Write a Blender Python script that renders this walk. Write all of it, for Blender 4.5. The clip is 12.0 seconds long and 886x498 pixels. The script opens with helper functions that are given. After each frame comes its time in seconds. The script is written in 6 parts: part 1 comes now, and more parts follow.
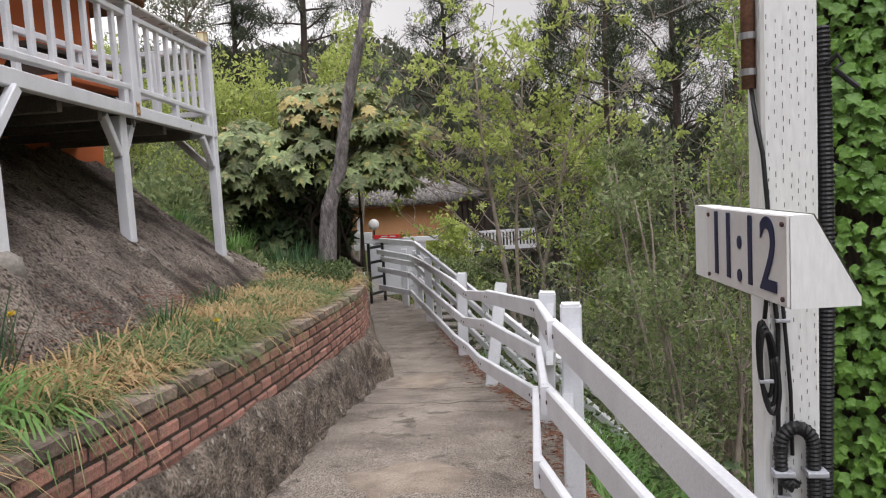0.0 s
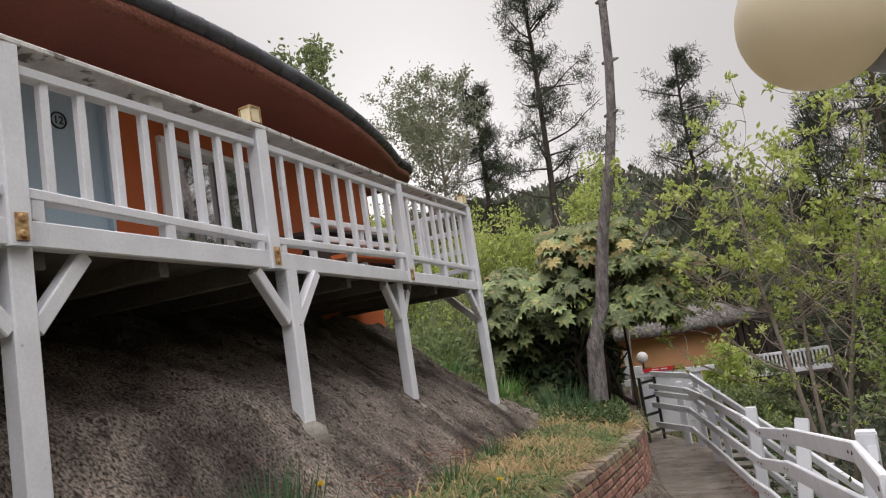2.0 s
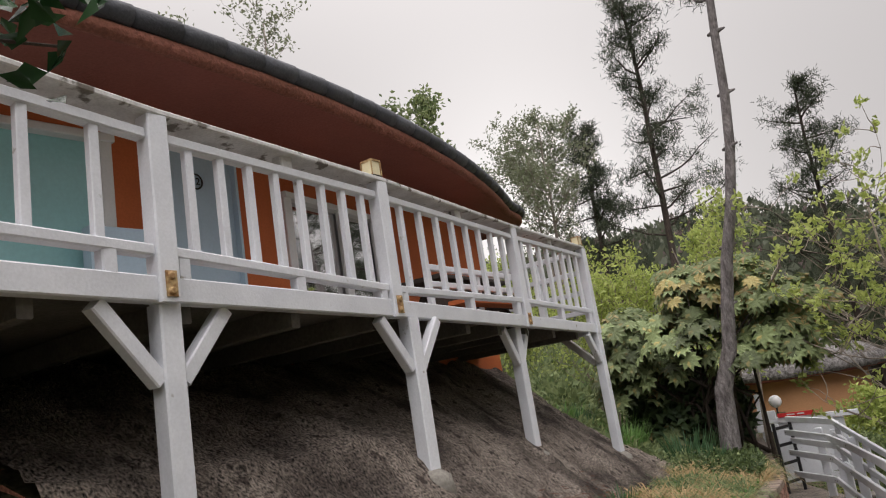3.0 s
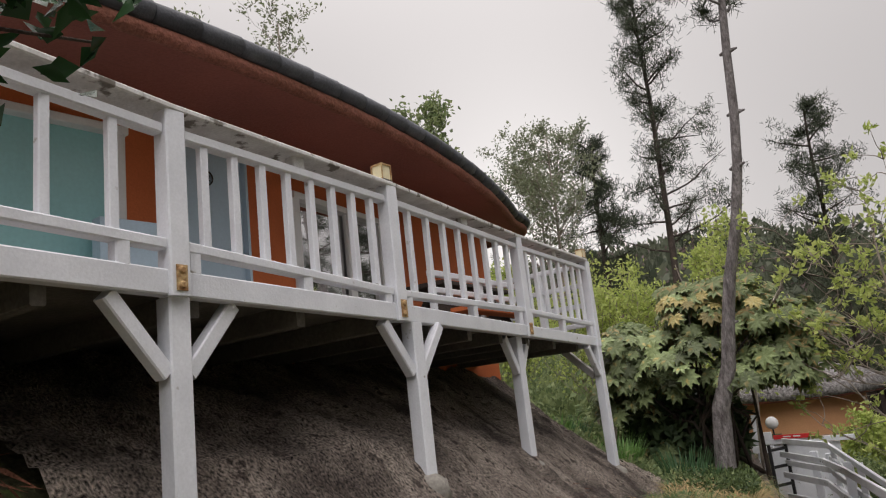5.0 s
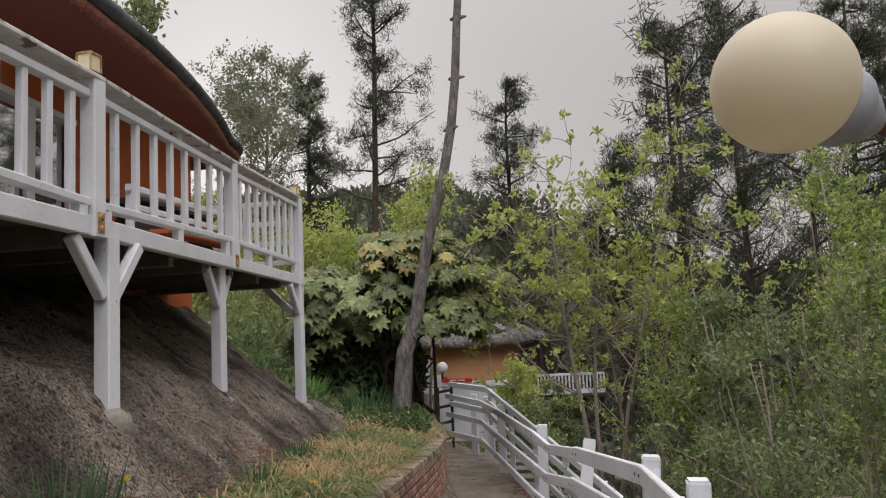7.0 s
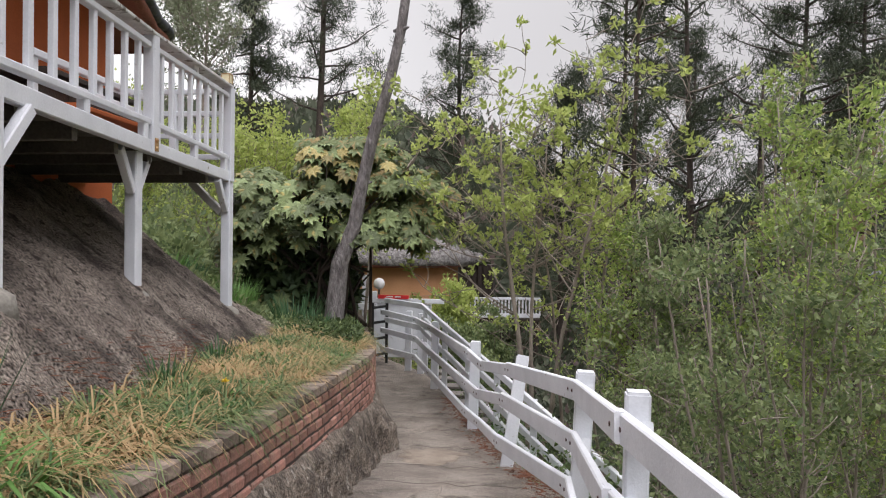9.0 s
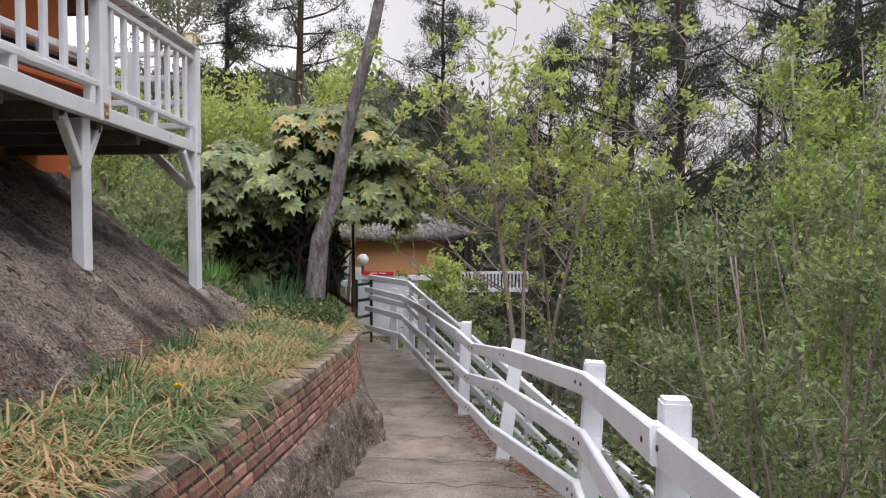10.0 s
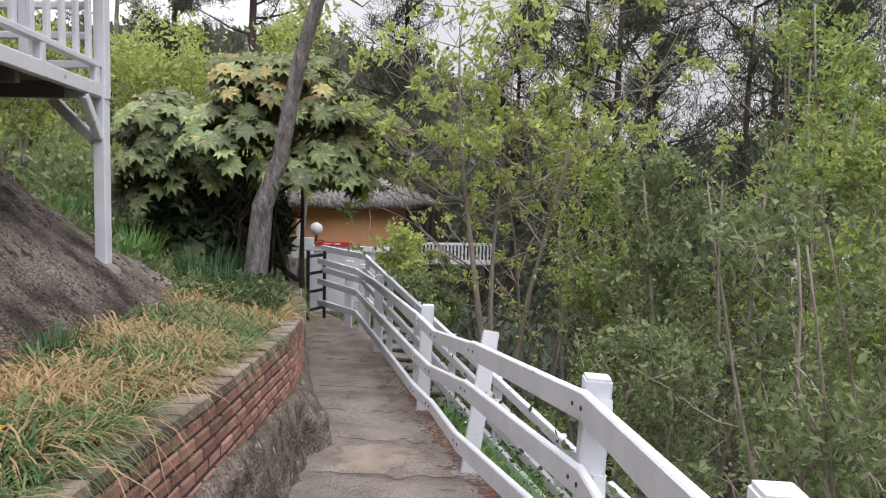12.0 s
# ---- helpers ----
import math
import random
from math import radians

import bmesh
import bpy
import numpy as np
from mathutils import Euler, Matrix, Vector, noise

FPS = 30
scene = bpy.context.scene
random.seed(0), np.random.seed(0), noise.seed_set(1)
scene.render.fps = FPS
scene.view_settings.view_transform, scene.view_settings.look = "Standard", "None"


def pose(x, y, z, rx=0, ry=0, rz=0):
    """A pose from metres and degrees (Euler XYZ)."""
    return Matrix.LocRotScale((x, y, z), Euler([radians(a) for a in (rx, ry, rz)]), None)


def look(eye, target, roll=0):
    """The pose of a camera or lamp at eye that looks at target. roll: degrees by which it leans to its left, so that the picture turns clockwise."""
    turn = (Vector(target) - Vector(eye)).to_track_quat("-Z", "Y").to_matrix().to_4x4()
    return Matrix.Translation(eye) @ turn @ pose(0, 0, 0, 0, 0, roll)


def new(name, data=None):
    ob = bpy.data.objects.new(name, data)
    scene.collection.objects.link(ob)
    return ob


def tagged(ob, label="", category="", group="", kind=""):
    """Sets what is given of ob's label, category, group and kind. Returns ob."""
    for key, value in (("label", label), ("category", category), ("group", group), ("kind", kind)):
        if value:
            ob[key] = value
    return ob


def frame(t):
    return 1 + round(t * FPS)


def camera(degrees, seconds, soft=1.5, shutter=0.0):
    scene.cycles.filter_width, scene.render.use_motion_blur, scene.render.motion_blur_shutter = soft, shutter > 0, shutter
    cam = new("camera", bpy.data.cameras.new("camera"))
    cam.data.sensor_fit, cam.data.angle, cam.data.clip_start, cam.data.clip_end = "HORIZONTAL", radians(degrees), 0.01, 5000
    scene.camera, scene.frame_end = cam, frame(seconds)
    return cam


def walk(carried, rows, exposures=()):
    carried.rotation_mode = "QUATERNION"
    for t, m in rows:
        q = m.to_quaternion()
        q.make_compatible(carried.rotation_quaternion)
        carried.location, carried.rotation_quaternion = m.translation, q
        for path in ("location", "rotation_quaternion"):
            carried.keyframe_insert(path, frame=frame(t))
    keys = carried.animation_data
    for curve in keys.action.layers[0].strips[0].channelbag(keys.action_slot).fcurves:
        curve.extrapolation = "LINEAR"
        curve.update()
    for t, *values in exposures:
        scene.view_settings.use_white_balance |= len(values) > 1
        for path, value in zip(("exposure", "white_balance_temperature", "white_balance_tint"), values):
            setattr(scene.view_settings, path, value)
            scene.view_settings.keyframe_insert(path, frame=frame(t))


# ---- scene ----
cam = camera(62.0, 12.0, 1.15)
PATH = [
    (0, (0.051, 0.063, 1.562), (-0.23, 2.034, 1.372), -3.2),
    (0.5, (0.054, 0.071, 1.584), (-0.45, 2.005, 1.499), -5.1),
    (1, (0.047, 0.072, 1.627), (-0.619, 1.957, 1.663), -6.7),
    (1.5, (0.052, 0.066, 1.642), (-0.75, 1.893, 1.785), -7.9),
    (2, (0.007, 0.078, 1.652), (-0.887, 1.851, 1.892), -8.8),
    (2.5, (-0.018, 0.071, 1.665), (-1.018, 1.773, 1.991), -9.3),
    (3, (-0.029, 0.045, 1.676), (-1.146, 1.655, 2.074), -9.2),
    (3.2, (-0.035, 0.035, 1.684), (-1.196, 1.607, 2.107), -9.2),
    (4.8, (-0.029, -0.002, 1.683), (-1.225, 1.54, 2.12), -7.2),
    (5, (-0.027, 0.007, 1.672), (-1.146, 1.612, 2.088), -6.6),
    (5.5, (-0.08, 0.032, 1.675), (-0.961, 1.793, 2.027), -4.9),
    (6, (-0.156, 0.047, 1.684), (-0.826, 1.906, 1.993), -3.8),
    (6.5, (-0.191, 0.06, 1.699), (-0.72, 1.971, 1.961), -3.1),
    (7, (-0.195, 0.068, 1.688), (-0.609, 2.015, 1.876), -2.6),
    (7.5, (-0.191, 0.065, 1.681), (-0.497, 2.038, 1.799), -1.4),
    (9.3, (-0.233, 0.557, 1.539), (-0.503, 2.538, 1.49), 0.7),
    (9.5, (-0.236, 0.662, 1.567), (-0.514, 2.642, 1.498), 0.4),
    (10, (-0.329, 0.942, 1.562), (-0.555, 2.927, 1.47), 0.1),
    (10.5, (-0.366, 1.218, 1.538), (-0.534, 3.207, 1.407), 0.3),
    (11, (-0.336, 1.478, 1.55), (-0.511, 3.463, 1.374), 0.8),
    (11.5, (-0.384, 1.69, 1.541), (-0.549, 3.676, 1.369), 1.2),
    (12, (-0.433, 1.918, 1.55), (-0.551, 3.907, 1.374), 1.4),
]
EXPOSURES = [(0.0, 0.36, 6050, 11), (1.0, 0.27, 6100, 11), (2.0, 0.15, 6200, 11), (5.0, -0.02, 6250, 11), (6.5, -0.10, 6250, 11), (7.2, -0.08, 6200, 11), (7.6, 0.06, 6150, 11), (9.4, 0.38, 5950, 11), (12.0, 0.48, 5850, 11)]
walk(cam, [(t, look(eye, target, roll)) for t, eye, target, roll in PATH], EXPOSURES)

# ---- world and light: an overcast evening sky ----
world = bpy.data.worlds.new("overcast_sky")
scene.world = world
world.use_nodes = True
wn, wl = world.node_tree.nodes, world.node_tree.links
wn.clear()
sky = wn.new("ShaderNodeTexSky")
sky.sky_type, sky.sun_disc = "NISHITA", False
sky.sun_elevation, sky.sun_rotation = radians(16), radians(-28)
sky.air_density, sky.dust_density, sky.ozone_density = 1.0, 3.0, 1.0
calm = wn.new("ShaderNodeHueSaturation")
calm.inputs["Saturation"].default_value = 0.22
bg = wn.new("ShaderNodeBackground")
bg.inputs["Strength"].default_value = 0.006
cloud = wn.new("ShaderNodeBackground")
cloud.inputs["Color"].default_value = (0.985, 0.91, 0.862, 1)
# an overcast sky is several times brighter overhead than near the horizon
dirn, split, power, gain = wn.new("ShaderNodeTexCoord"), wn.new("ShaderNodeSeparateXYZ"), wn.new("ShaderNodeMath"), wn.new("ShaderNodeMath")
power.operation, power.inputs[1].default_value, power.use_clamp = "POWER", 4.0, True
gain.operation, gain.inputs[1].default_value, gain.inputs[2].default_value = "MULTIPLY_ADD", 3.2, 0.51
wl.new(dirn.outputs["Generated"], split.inputs[0])
wl.new(split.outputs["Z"], power.inputs[0])
wl.new(power.outputs[0], gain.inputs[0])
wl.new(gain.outputs[0], cloud.inputs["Strength"])
both = wn.new("ShaderNodeAddShader")
wout = wn.new("ShaderNodeOutputWorld")
wl.new(sky.outputs["Color"], calm.inputs["Color"])
wl.new(calm.outputs["Color"], bg.inputs["Color"])
wl.new(bg.outputs[0], both.inputs[0])
wl.new(cloud.outputs[0], both.inputs[1])
wl.new(both.outputs[0], wout.inputs["Surface"])
sun = new("sun", bpy.data.lights.new("sun", "SUN"))
sun.data.energy, sun.data.angle, sun.data.color = 1.25, radians(40), (1.0, 0.96, 0.92)
sun.matrix_world = look((6, -9, 16), (-2, 5, 0))


# ---- materials ----
def mat(name, color, rough=0.7, dark=None, scale=6.0, amount=0.5, fine=60.0, fine_amount=0.15, bump=0.2, bump_dist=0.01,
        stretch=(1, 1, 1), metal=0.0, per_object=0.0, per_island=0.0, specular=0.3, spots=None, spot_scale=20.0, spot_edge=0.62):
    """A surface with stains at one scale and grain at another, and a fine relief."""
    m = bpy.data.materials.new(name)
    m.use_nodes = True
    n, l = m.node_tree.nodes, m.node_tree.links
    b = n["Principled BSDF"]
    b.inputs["Roughness"].default_value, b.inputs["Metallic"].default_value = rough, metal
    b.inputs["Specular IOR Level"].default_value = specular
    tc, mp = n.new("ShaderNodeTexCoord"), n.new("ShaderNodeMapping")
    mp.inputs["Scale"].default_value = stretch
    l.new(tc.outputs["Object"], mp.inputs["Vector"])
    big, small = n.new("ShaderNodeTexNoise"), n.new("ShaderNodeTexNoise")
    big.inputs["Scale"].default_value, big.inputs["Detail"].default_value = scale, 6
    small.inputs["Scale"].default_value, small.inputs["Detail"].default_value = fine, 4
    l.new(mp.outputs[0], big.inputs["Vector"])
    l.new(mp.outputs[0], small.inputs["Vector"])
    ramp = n.new("ShaderNodeMapRange")
    ramp.inputs["From Min"].default_value, ramp.inputs["From Max"].default_value = 0.35, 0.68
    l.new(big.outputs["Fac"], ramp.inputs["Value"])
    mul = n.new("ShaderNodeMath")
    mul.operation, mul.inputs[1].default_value = "MULTIPLY", amount
    l.new(ramp.outputs[0], mul.inputs[0])
    mix = n.new("ShaderNodeMix")
    mix.data_type = "RGBA"
    mix.inputs["A"].default_value = (*color, 1)
    mix.inputs["B"].default_value = (*(dark or [c * 0.55 for c in color]), 1)
    l.new(mul.outputs[0], mix.inputs["Factor"])
    out = mix.outputs["Result"]
    if spots:
        sp = n.new("ShaderNodeTexNoise")
        sp.inputs["Scale"].default_value, sp.inputs["Detail"].default_value = spot_scale, 8
        l.new(mp.outputs[0], sp.inputs["Vector"])
        sr = n.new("ShaderNodeMapRange")
        sr.inputs["From Min"].default_value, sr.inputs["From Max"].default_value = spot_edge, spot_edge + 0.06
        l.new(sp.outputs["Fac"], sr.inputs["Value"])
        smix = n.new("ShaderNodeMix")
        smix.data_type = "RGBA"
        smix.inputs["B"].default_value = (*spots, 1)
        l.new(sr.outputs[0], smix.inputs["Factor"])
        l.new(out, smix.inputs["A"])
        out = smix.outputs["Result"]
    hsv = n.new("ShaderNodeHueSaturation")
    l.new(out, hsv.inputs["Color"])
    val = n.new("ShaderNodeMapRange")
    val.inputs["To Min"].default_value, val.inputs["To Max"].default_value = 1 - fine_amount, 1 + fine_amount
    val.inputs["From Min"].default_value, val.inputs["From Max"].default_value = 0.3, 0.7
    l.new(small.outputs["Fac"], val.inputs["Value"])
    last = val.outputs[0]
    for amount_, node_, socket in ((per_object, "ShaderNodeObjectInfo", "Random"), (per_island, "ShaderNodeNewGeometry", "Random Per Island")):
        if amount_:
            info, r2, m2 = n.new(node_), n.new("ShaderNodeMapRange"), n.new("ShaderNodeMath")
            r2.inputs["To Min"].default_value, r2.inputs["To Max"].default_value = 1 - amount_, 1 + amount_
            l.new(info.outputs[socket], r2.inputs["Value"])
            m2.operation = "MULTIPLY"
            l.new(last, m2.inputs[0])
            l.new(r2.outputs[0], m2.inputs[1])
            last = m2.outputs[0]
    l.new(last, hsv.inputs["Value"])
    l.new(hsv.outputs[0], b.inputs["Base Color"])
    if bump:
        bp = n.new("ShaderNodeBump")
        bp.inputs["Strength"].default_value, bp.inputs["Distance"].default_value = bump, bump_dist
        add = n.new("ShaderNodeMath")
        l.new(big.outputs["Fac"], add.inputs[0])
        l.new(small.outputs["Fac"], add.inputs[1])
        l.new(add.outputs[0], bp.inputs["Height"])
        l.new(bp.outputs[0], b.inputs["Normal"])
    return m


def leaf_mat(name, a, b_, c=None, patch=0.0, rough=0.5, through_=0.35):
    """Leaves whose colour runs from a to b leaf by leaf, with patches of c."""
    m = bpy.data.materials.new(name)
    m.use_nodes = True
    n, l = m.node_tree.nodes, m.node_tree.links
    b = n["Principled BSDF"]
    b.inputs["Roughness"].default_value = rough
    b.inputs["Specular IOR Level"].default_value = 0.25
    geo = n.new("ShaderNodeNewGeometry")
    mix = n.new("ShaderNodeMix")
    mix.data_type = "RGBA"
    mix.inputs["A"].default_value, mix.inputs["B"].default_value = (*a, 1), (*b_, 1)
    l.new(geo.outputs["Random Per Island"], mix.inputs["Factor"])
    out = mix.outputs["Result"]
    if c:
        tc, no, r = n.new("ShaderNodeTexCoord"), n.new("ShaderNodeTexNoise"), n.new("ShaderNodeMath")
        no.inputs["Scale"].default_value = 2.2
        l.new(tc.outputs["Object"], no.inputs["Vector"])
        wn2 = n.new("ShaderNodeTexWhiteNoise")
        wn2.noise_dimensions = "1D"
        l.new(geo.outputs["Random Per Island"], wn2.inputs["W"])
        r.operation = "ADD"
        l.new(no.outputs["Fac"], r.inputs[0])
        l.new(wn2.outputs["Value"], r.inputs[1])
        mr = n.new("ShaderNodeMapRange")
        mr.inputs["From Min"].default_value, mr.inputs["From Max"].default_value = 1.5 - patch, 1.56 - patch
        l.new(r.outputs[0], mr.inputs["Value"])
        m2 = n.new("ShaderNodeMix")
        m2.data_type = "RGBA"
        m2.inputs["B"].default_value = (*c, 1)
        l.new(out, m2.inputs["A"])
        l.new(mr.outputs[0], m2.inputs["Factor"])
        out = m2.outputs["Result"]
    l.new(out, b.inputs["Base Color"])
    tr = n.new("ShaderNodeBsdfTranslucent")
    l.new(out, tr.inputs["Color"])
    ms = n.new("ShaderNodeMixShader")
    ms.inputs[0].default_value = through_
    l.new(b.outputs[0], ms.inputs[1])
    l.new(tr.outputs[0], ms.inputs[2])
    l.new(ms.outputs[0], n["Material Output"].inputs["Surface"])
    return m


WHITE = mat("white_painted_wood", (0.70, 0.71, 0.75), 0.55, (0.53, 0.54, 0.58), 5, 0.5, 90, 0.05, 0.25, 0.004, (1, 1, 1), spots=(0.30, 0.28, 0.25), spot_scale=14, spot_edge=0.69)
WHITE_OLD = mat("weathered_white_wood", (0.66, 0.65, 0.64), 0.7, (0.42, 0.40, 0.38), 9, 0.7, 80, 0.10, 0.4, 0.006, spots=(0.16, 0.14, 0.12), spot_scale=11, spot_edge=0.60)
POSTWHITE = mat("white_treated_post", (0.74, 0.75, 0.76), 0.6, (0.58, 0.58, 0.57), 6, 0.5, 120, 0.05, 0.3, 0.003, (1, 1, 0.25), spots=(0.35, 0.34, 0.32), spot_scale=22, spot_edge=0.70)
SLIT = mat("dark_incision", (0.16, 0.15, 0.14), 0.9, bump=0)
MOSSY = mat("mossy_white_paint", (0.62, 0.62, 0.56), 0.8, (0.28, 0.29, 0.18), 26, 0.9, 160, 0.2, 0.5, 0.004)
CONCRETE = mat("worn_concrete_path", (0.33, 0.285, 0.245), 0.87, (0.165, 0.14, 0.12), 2.6, 0.9, 130, 0.95, 1.0, 0.02, spots=(0.15, 0.128, 0.11), spot_scale=5, spot_edge=0.60)
PLINTH = mat("rough_old_concrete", (0.23, 0.19, 0.155), 0.9, (0.065, 0.053, 0.044), 8, 0.95, 55, 0.6, 1.0, 0.03, spots=(0.33, 0.30, 0.26), spot_scale=19, spot_edge=0.61)
BRICK = mat("red_brick", (0.37, 0.185, 0.145), 0.88, (0.20, 0.135, 0.11), 9, 0.8, 90, 0.25, 0.7, 0.008, per_object=0.38, spots=(0.30, 0.27, 0.24), spot_scale=13, spot_edge=0.63)
COPING = mat("weathered_brown_brick", (0.24, 0.185, 0.15), 0.9, (0.12, 0.10, 0.085), 8, 0.8, 80, 0.25, 0.6, 0.008, per_object=0.35)
MORTAR = mat("dark_mortar", (0.085, 0.068, 0.058), 0.95, None, 12, 0.6, 70, 0.2, 0.5, 0.01)
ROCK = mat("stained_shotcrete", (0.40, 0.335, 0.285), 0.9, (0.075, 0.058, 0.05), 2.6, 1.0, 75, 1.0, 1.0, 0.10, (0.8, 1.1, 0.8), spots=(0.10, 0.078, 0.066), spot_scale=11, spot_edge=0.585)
FOOTING = mat("grey_concrete_footing", (0.27, 0.25, 0.22), 0.9, None, 10, 0.6, 60, 0.2, 0.5, 0.01)
SOIL = mat("earth_and_litter", (0.11, 0.085, 0.055), 0.95, (0.045, 0.05, 0.02), 2.2, 0.9, 24, 0.4, 0.9, 0.04, spots=(0.07, 0.10, 0.025), spot_scale=4, spot_edge=0.55)
LITTER = mat("rust_brown_needle_litter", (0.24, 0.10, 0.06), 0.95, (0.12, 0.06, 0.04), 12, 0.7, 90, 0.4, 0.8, 0.02)
ORANGE = mat("orange_render", (0.50, 0.135, 0.045), 0.85, (0.38, 0.10, 0.035), 3, 0.5, 70, 0.08, 0.3, 0.006)
PEACH = mat("peach_render", (0.50, 0.265, 0.135), 0.85, (0.42, 0.21, 0.105), 2, 0.5, 40, 0.07, 0.3, 0.01)
SOFFIT = mat("maroon_soffit_render", (0.33, 0.118, 0.092), 0.85, (0.235, 0.085, 0.068), 1.2, 0.7, 50, 0.10, 0.4, 0.01)
EAVE_EDGE = mat("flaking_red_render", (0.31, 0.125, 0.092), 0.9, (0.22, 0.09, 0.06), 5, 0.8, 40, 0.25, 0.9, 0.02)
TILE = mat("dark_grey_roof_tile", (0.085, 0.088, 0.10), 0.6, (0.045, 0.047, 0.055), 6, 0.7, 60, 0.15, 0.4, 0.01, per_object=0.3)
THATCH = mat("grey_rough_thatch", (0.33, 0.31, 0.30), 0.95, (0.10, 0.09, 0.085), 13, 0.95, 50, 0.4, 1.0, 0.05)
DARKWOOD = mat("dark_brown_timber", (0.055, 0.042, 0.035), 0.8, None, 5, 0.6, 60, 0.2, 0.4, 0.01)
JOIST = mat("dark_deck_timber", (0.17, 0.155, 0.14), 0.85, None, 4, 0.6, 50, 0.2, 0.4, 0.01)
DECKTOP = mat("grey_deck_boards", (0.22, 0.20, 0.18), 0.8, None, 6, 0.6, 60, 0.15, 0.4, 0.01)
BLUE = mat("pale_blue_paint", (0.45, 0.57, 0.68), 0.5, (0.39, 0.51, 0.61), 3, 0.5, 60, 0.04, 0.1, 0.003)
FRAME = mat("white_window_frame", (0.74, 0.74, 0.74), 0.45, None, 5, 0.15, 60, 0.03, 0.05, 0.002)
TEALPANE = mat("opaque_teal_pane", (0.34, 0.62, 0.64), 0.18, (0.30, 0.55, 0.57), 2, 0.4, 40, 0.04, 0.05, 0.002)
INSIDE = mat("interior_painted_dim", (0.05, 0.048, 0.046), 0.8, None, 3, 0.5, 30, 0.1, 0.1)
BRASS = mat("rusty_brass_bracket", (0.52, 0.38, 0.19), 0.6, (0.26, 0.12, 0.05), 40, 0.9, 120, 0.2, 0.5, 0.003, metal=0.3)
RUST = mat("rusty_steel_pipe", (0.22, 0.115, 0.075), 0.75, (0.10, 0.06, 0.045), 30, 0.8, 150, 0.25, 0.4, 0.003, metal=0.3)
STEEL = mat("galvanised_steel", (0.42, 0.42, 0.43), 0.4, None, 30, 0.4, 120, 0.1, 0.2, 0.002, metal=0.8)
BLACK = mat("black_plastic", (0.018, 0.018, 0.02), 0.45, None, 30, 0.4, 100, 0.1, 0.1, 0.002)
BLACKIRON = mat("black_painted_iron", (0.02, 0.02, 0.022), 0.5, None, 20, 0.4, 80, 0.1, 0.1)
NAVY = mat("navy_sign_paint", (0.022, 0.026, 0.075), 0.4, None, 30, 0.3, 100, 0.05, 0.0)
PLATE = mat("white_enamel_plate", (0.66, 0.65, 0.66), 0.35, (0.55, 0.53, 0.52), 12, 0.5, 90, 0.03, 0.05, 0.001)
RED = mat("red_sign_paint", (0.55, 0.03, 0.03), 0.5, None, 10, 0.2, 60, 0.05, 0.0)
GREYCAP = mat("grey_plastic_socket", (0.36, 0.37, 0.41), 0.5, None, 14, 0.3, 80, 0.05, 0.1, 0.002)
CREAM = mat("cream_lantern_glass", (0.72, 0.64, 0.42), 0.4, None, 20, 0.2, 80, 0.05, 0.0)
BOLT = mat("rusty_bolt", (0.09, 0.05, 0.05), 0.6, None, 60, 0.5, 120, 0.2, 0.2, metal=0.5)
BARK = mat("grey_brown_pine_bark", (0.25, 0.228, 0.225), 0.95, (0.095, 0.082, 0.080), 18, 0.9, 60, 0.3, 1.0, 0.03, (1, 1, 0.35))
BARK_PALE = mat("pale_smooth_bark", (0.34, 0.29, 0.245), 0.9, (0.18, 0.15, 0.125), 10, 0.8, 60, 0.2, 0.5, 0.01, (1, 1, 0.3))
BARK_DARK = mat("dark_bark", (0.085, 0.066, 0.055), 0.95, (0.04, 0.032, 0.028), 10, 0.8, 50, 0.3, 0.8, 0.02, (1, 1, 0.3))

L_STRAP = leaf_mat("strap_leaves", (0.050, 0.105, 0.035), (0.23, 0.285, 0.120), (0.45, 0.315, 0.165), 0.26)
L_STRAW = leaf_mat("withered_strap_leaves", (0.16, 0.19, 0.075), (0.30, 0.27, 0.125), (0.47, 0.33, 0.175), 0.72)
L_IRIS = leaf_mat("blue_green_blades", (0.045, 0.10, 0.045), (0.09, 0.17, 0.075))
L_LILY = leaf_mat("fresh_green_blades", (0.118, 0.233, 0.052), (0.196, 0.335, 0.106))
L_PALM = leaf_mat("big_lobed_leaves", (0.11, 0.150, 0.062), (0.235, 0.275, 0.125), (0.33, 0.25, 0.11), 0.18, through_=0.25)
L_LOW = leaf_mat("undergrowth_leaves", (0.040, 0.065, 0.026), (0.14, 0.185, 0.07), through_=0.3)
# darker copy of the shrub's greens, its inner shade put into the colour
L_DEEP = leaf_mat("shade_coloured_leaves", (0.05, 0.08, 0.04), (0.11, 0.15, 0.07), through_=0.2)
L_YELLOW = leaf_mat("yellow_green_leaves", (0.31, 0.385, 0.10), (0.57, 0.63, 0.21), through_=0.5)
L_BRIGHT = leaf_mat("bright_green_leaves", (0.19, 0.285, 0.070), (0.49, 0.585, 0.180), (0.30, 0.22, 0.15), 0.05, through_=0.5)
L_MID = leaf_mat("mid_green_leaves", (0.125, 0.175, 0.078), (0.31, 0.36, 0.165), through_=0.45)
L_WOOD = leaf_mat("far_wood_leaves", (0.055, 0.070, 0.045), (0.165, 0.180, 0.125), (0.22, 0.165, 0.16), 0.08, through_=0.35)
L_PINE = leaf_mat("pine_needles", (0.034, 0.046, 0.028), (0.095, 0.112, 0.066), through_=0.2)
L_PALEW = leaf_mat("thin_spring_leaves", (0.196, 0.233, 0.131), (0.294, 0.307, 0.217), through_=0.5)
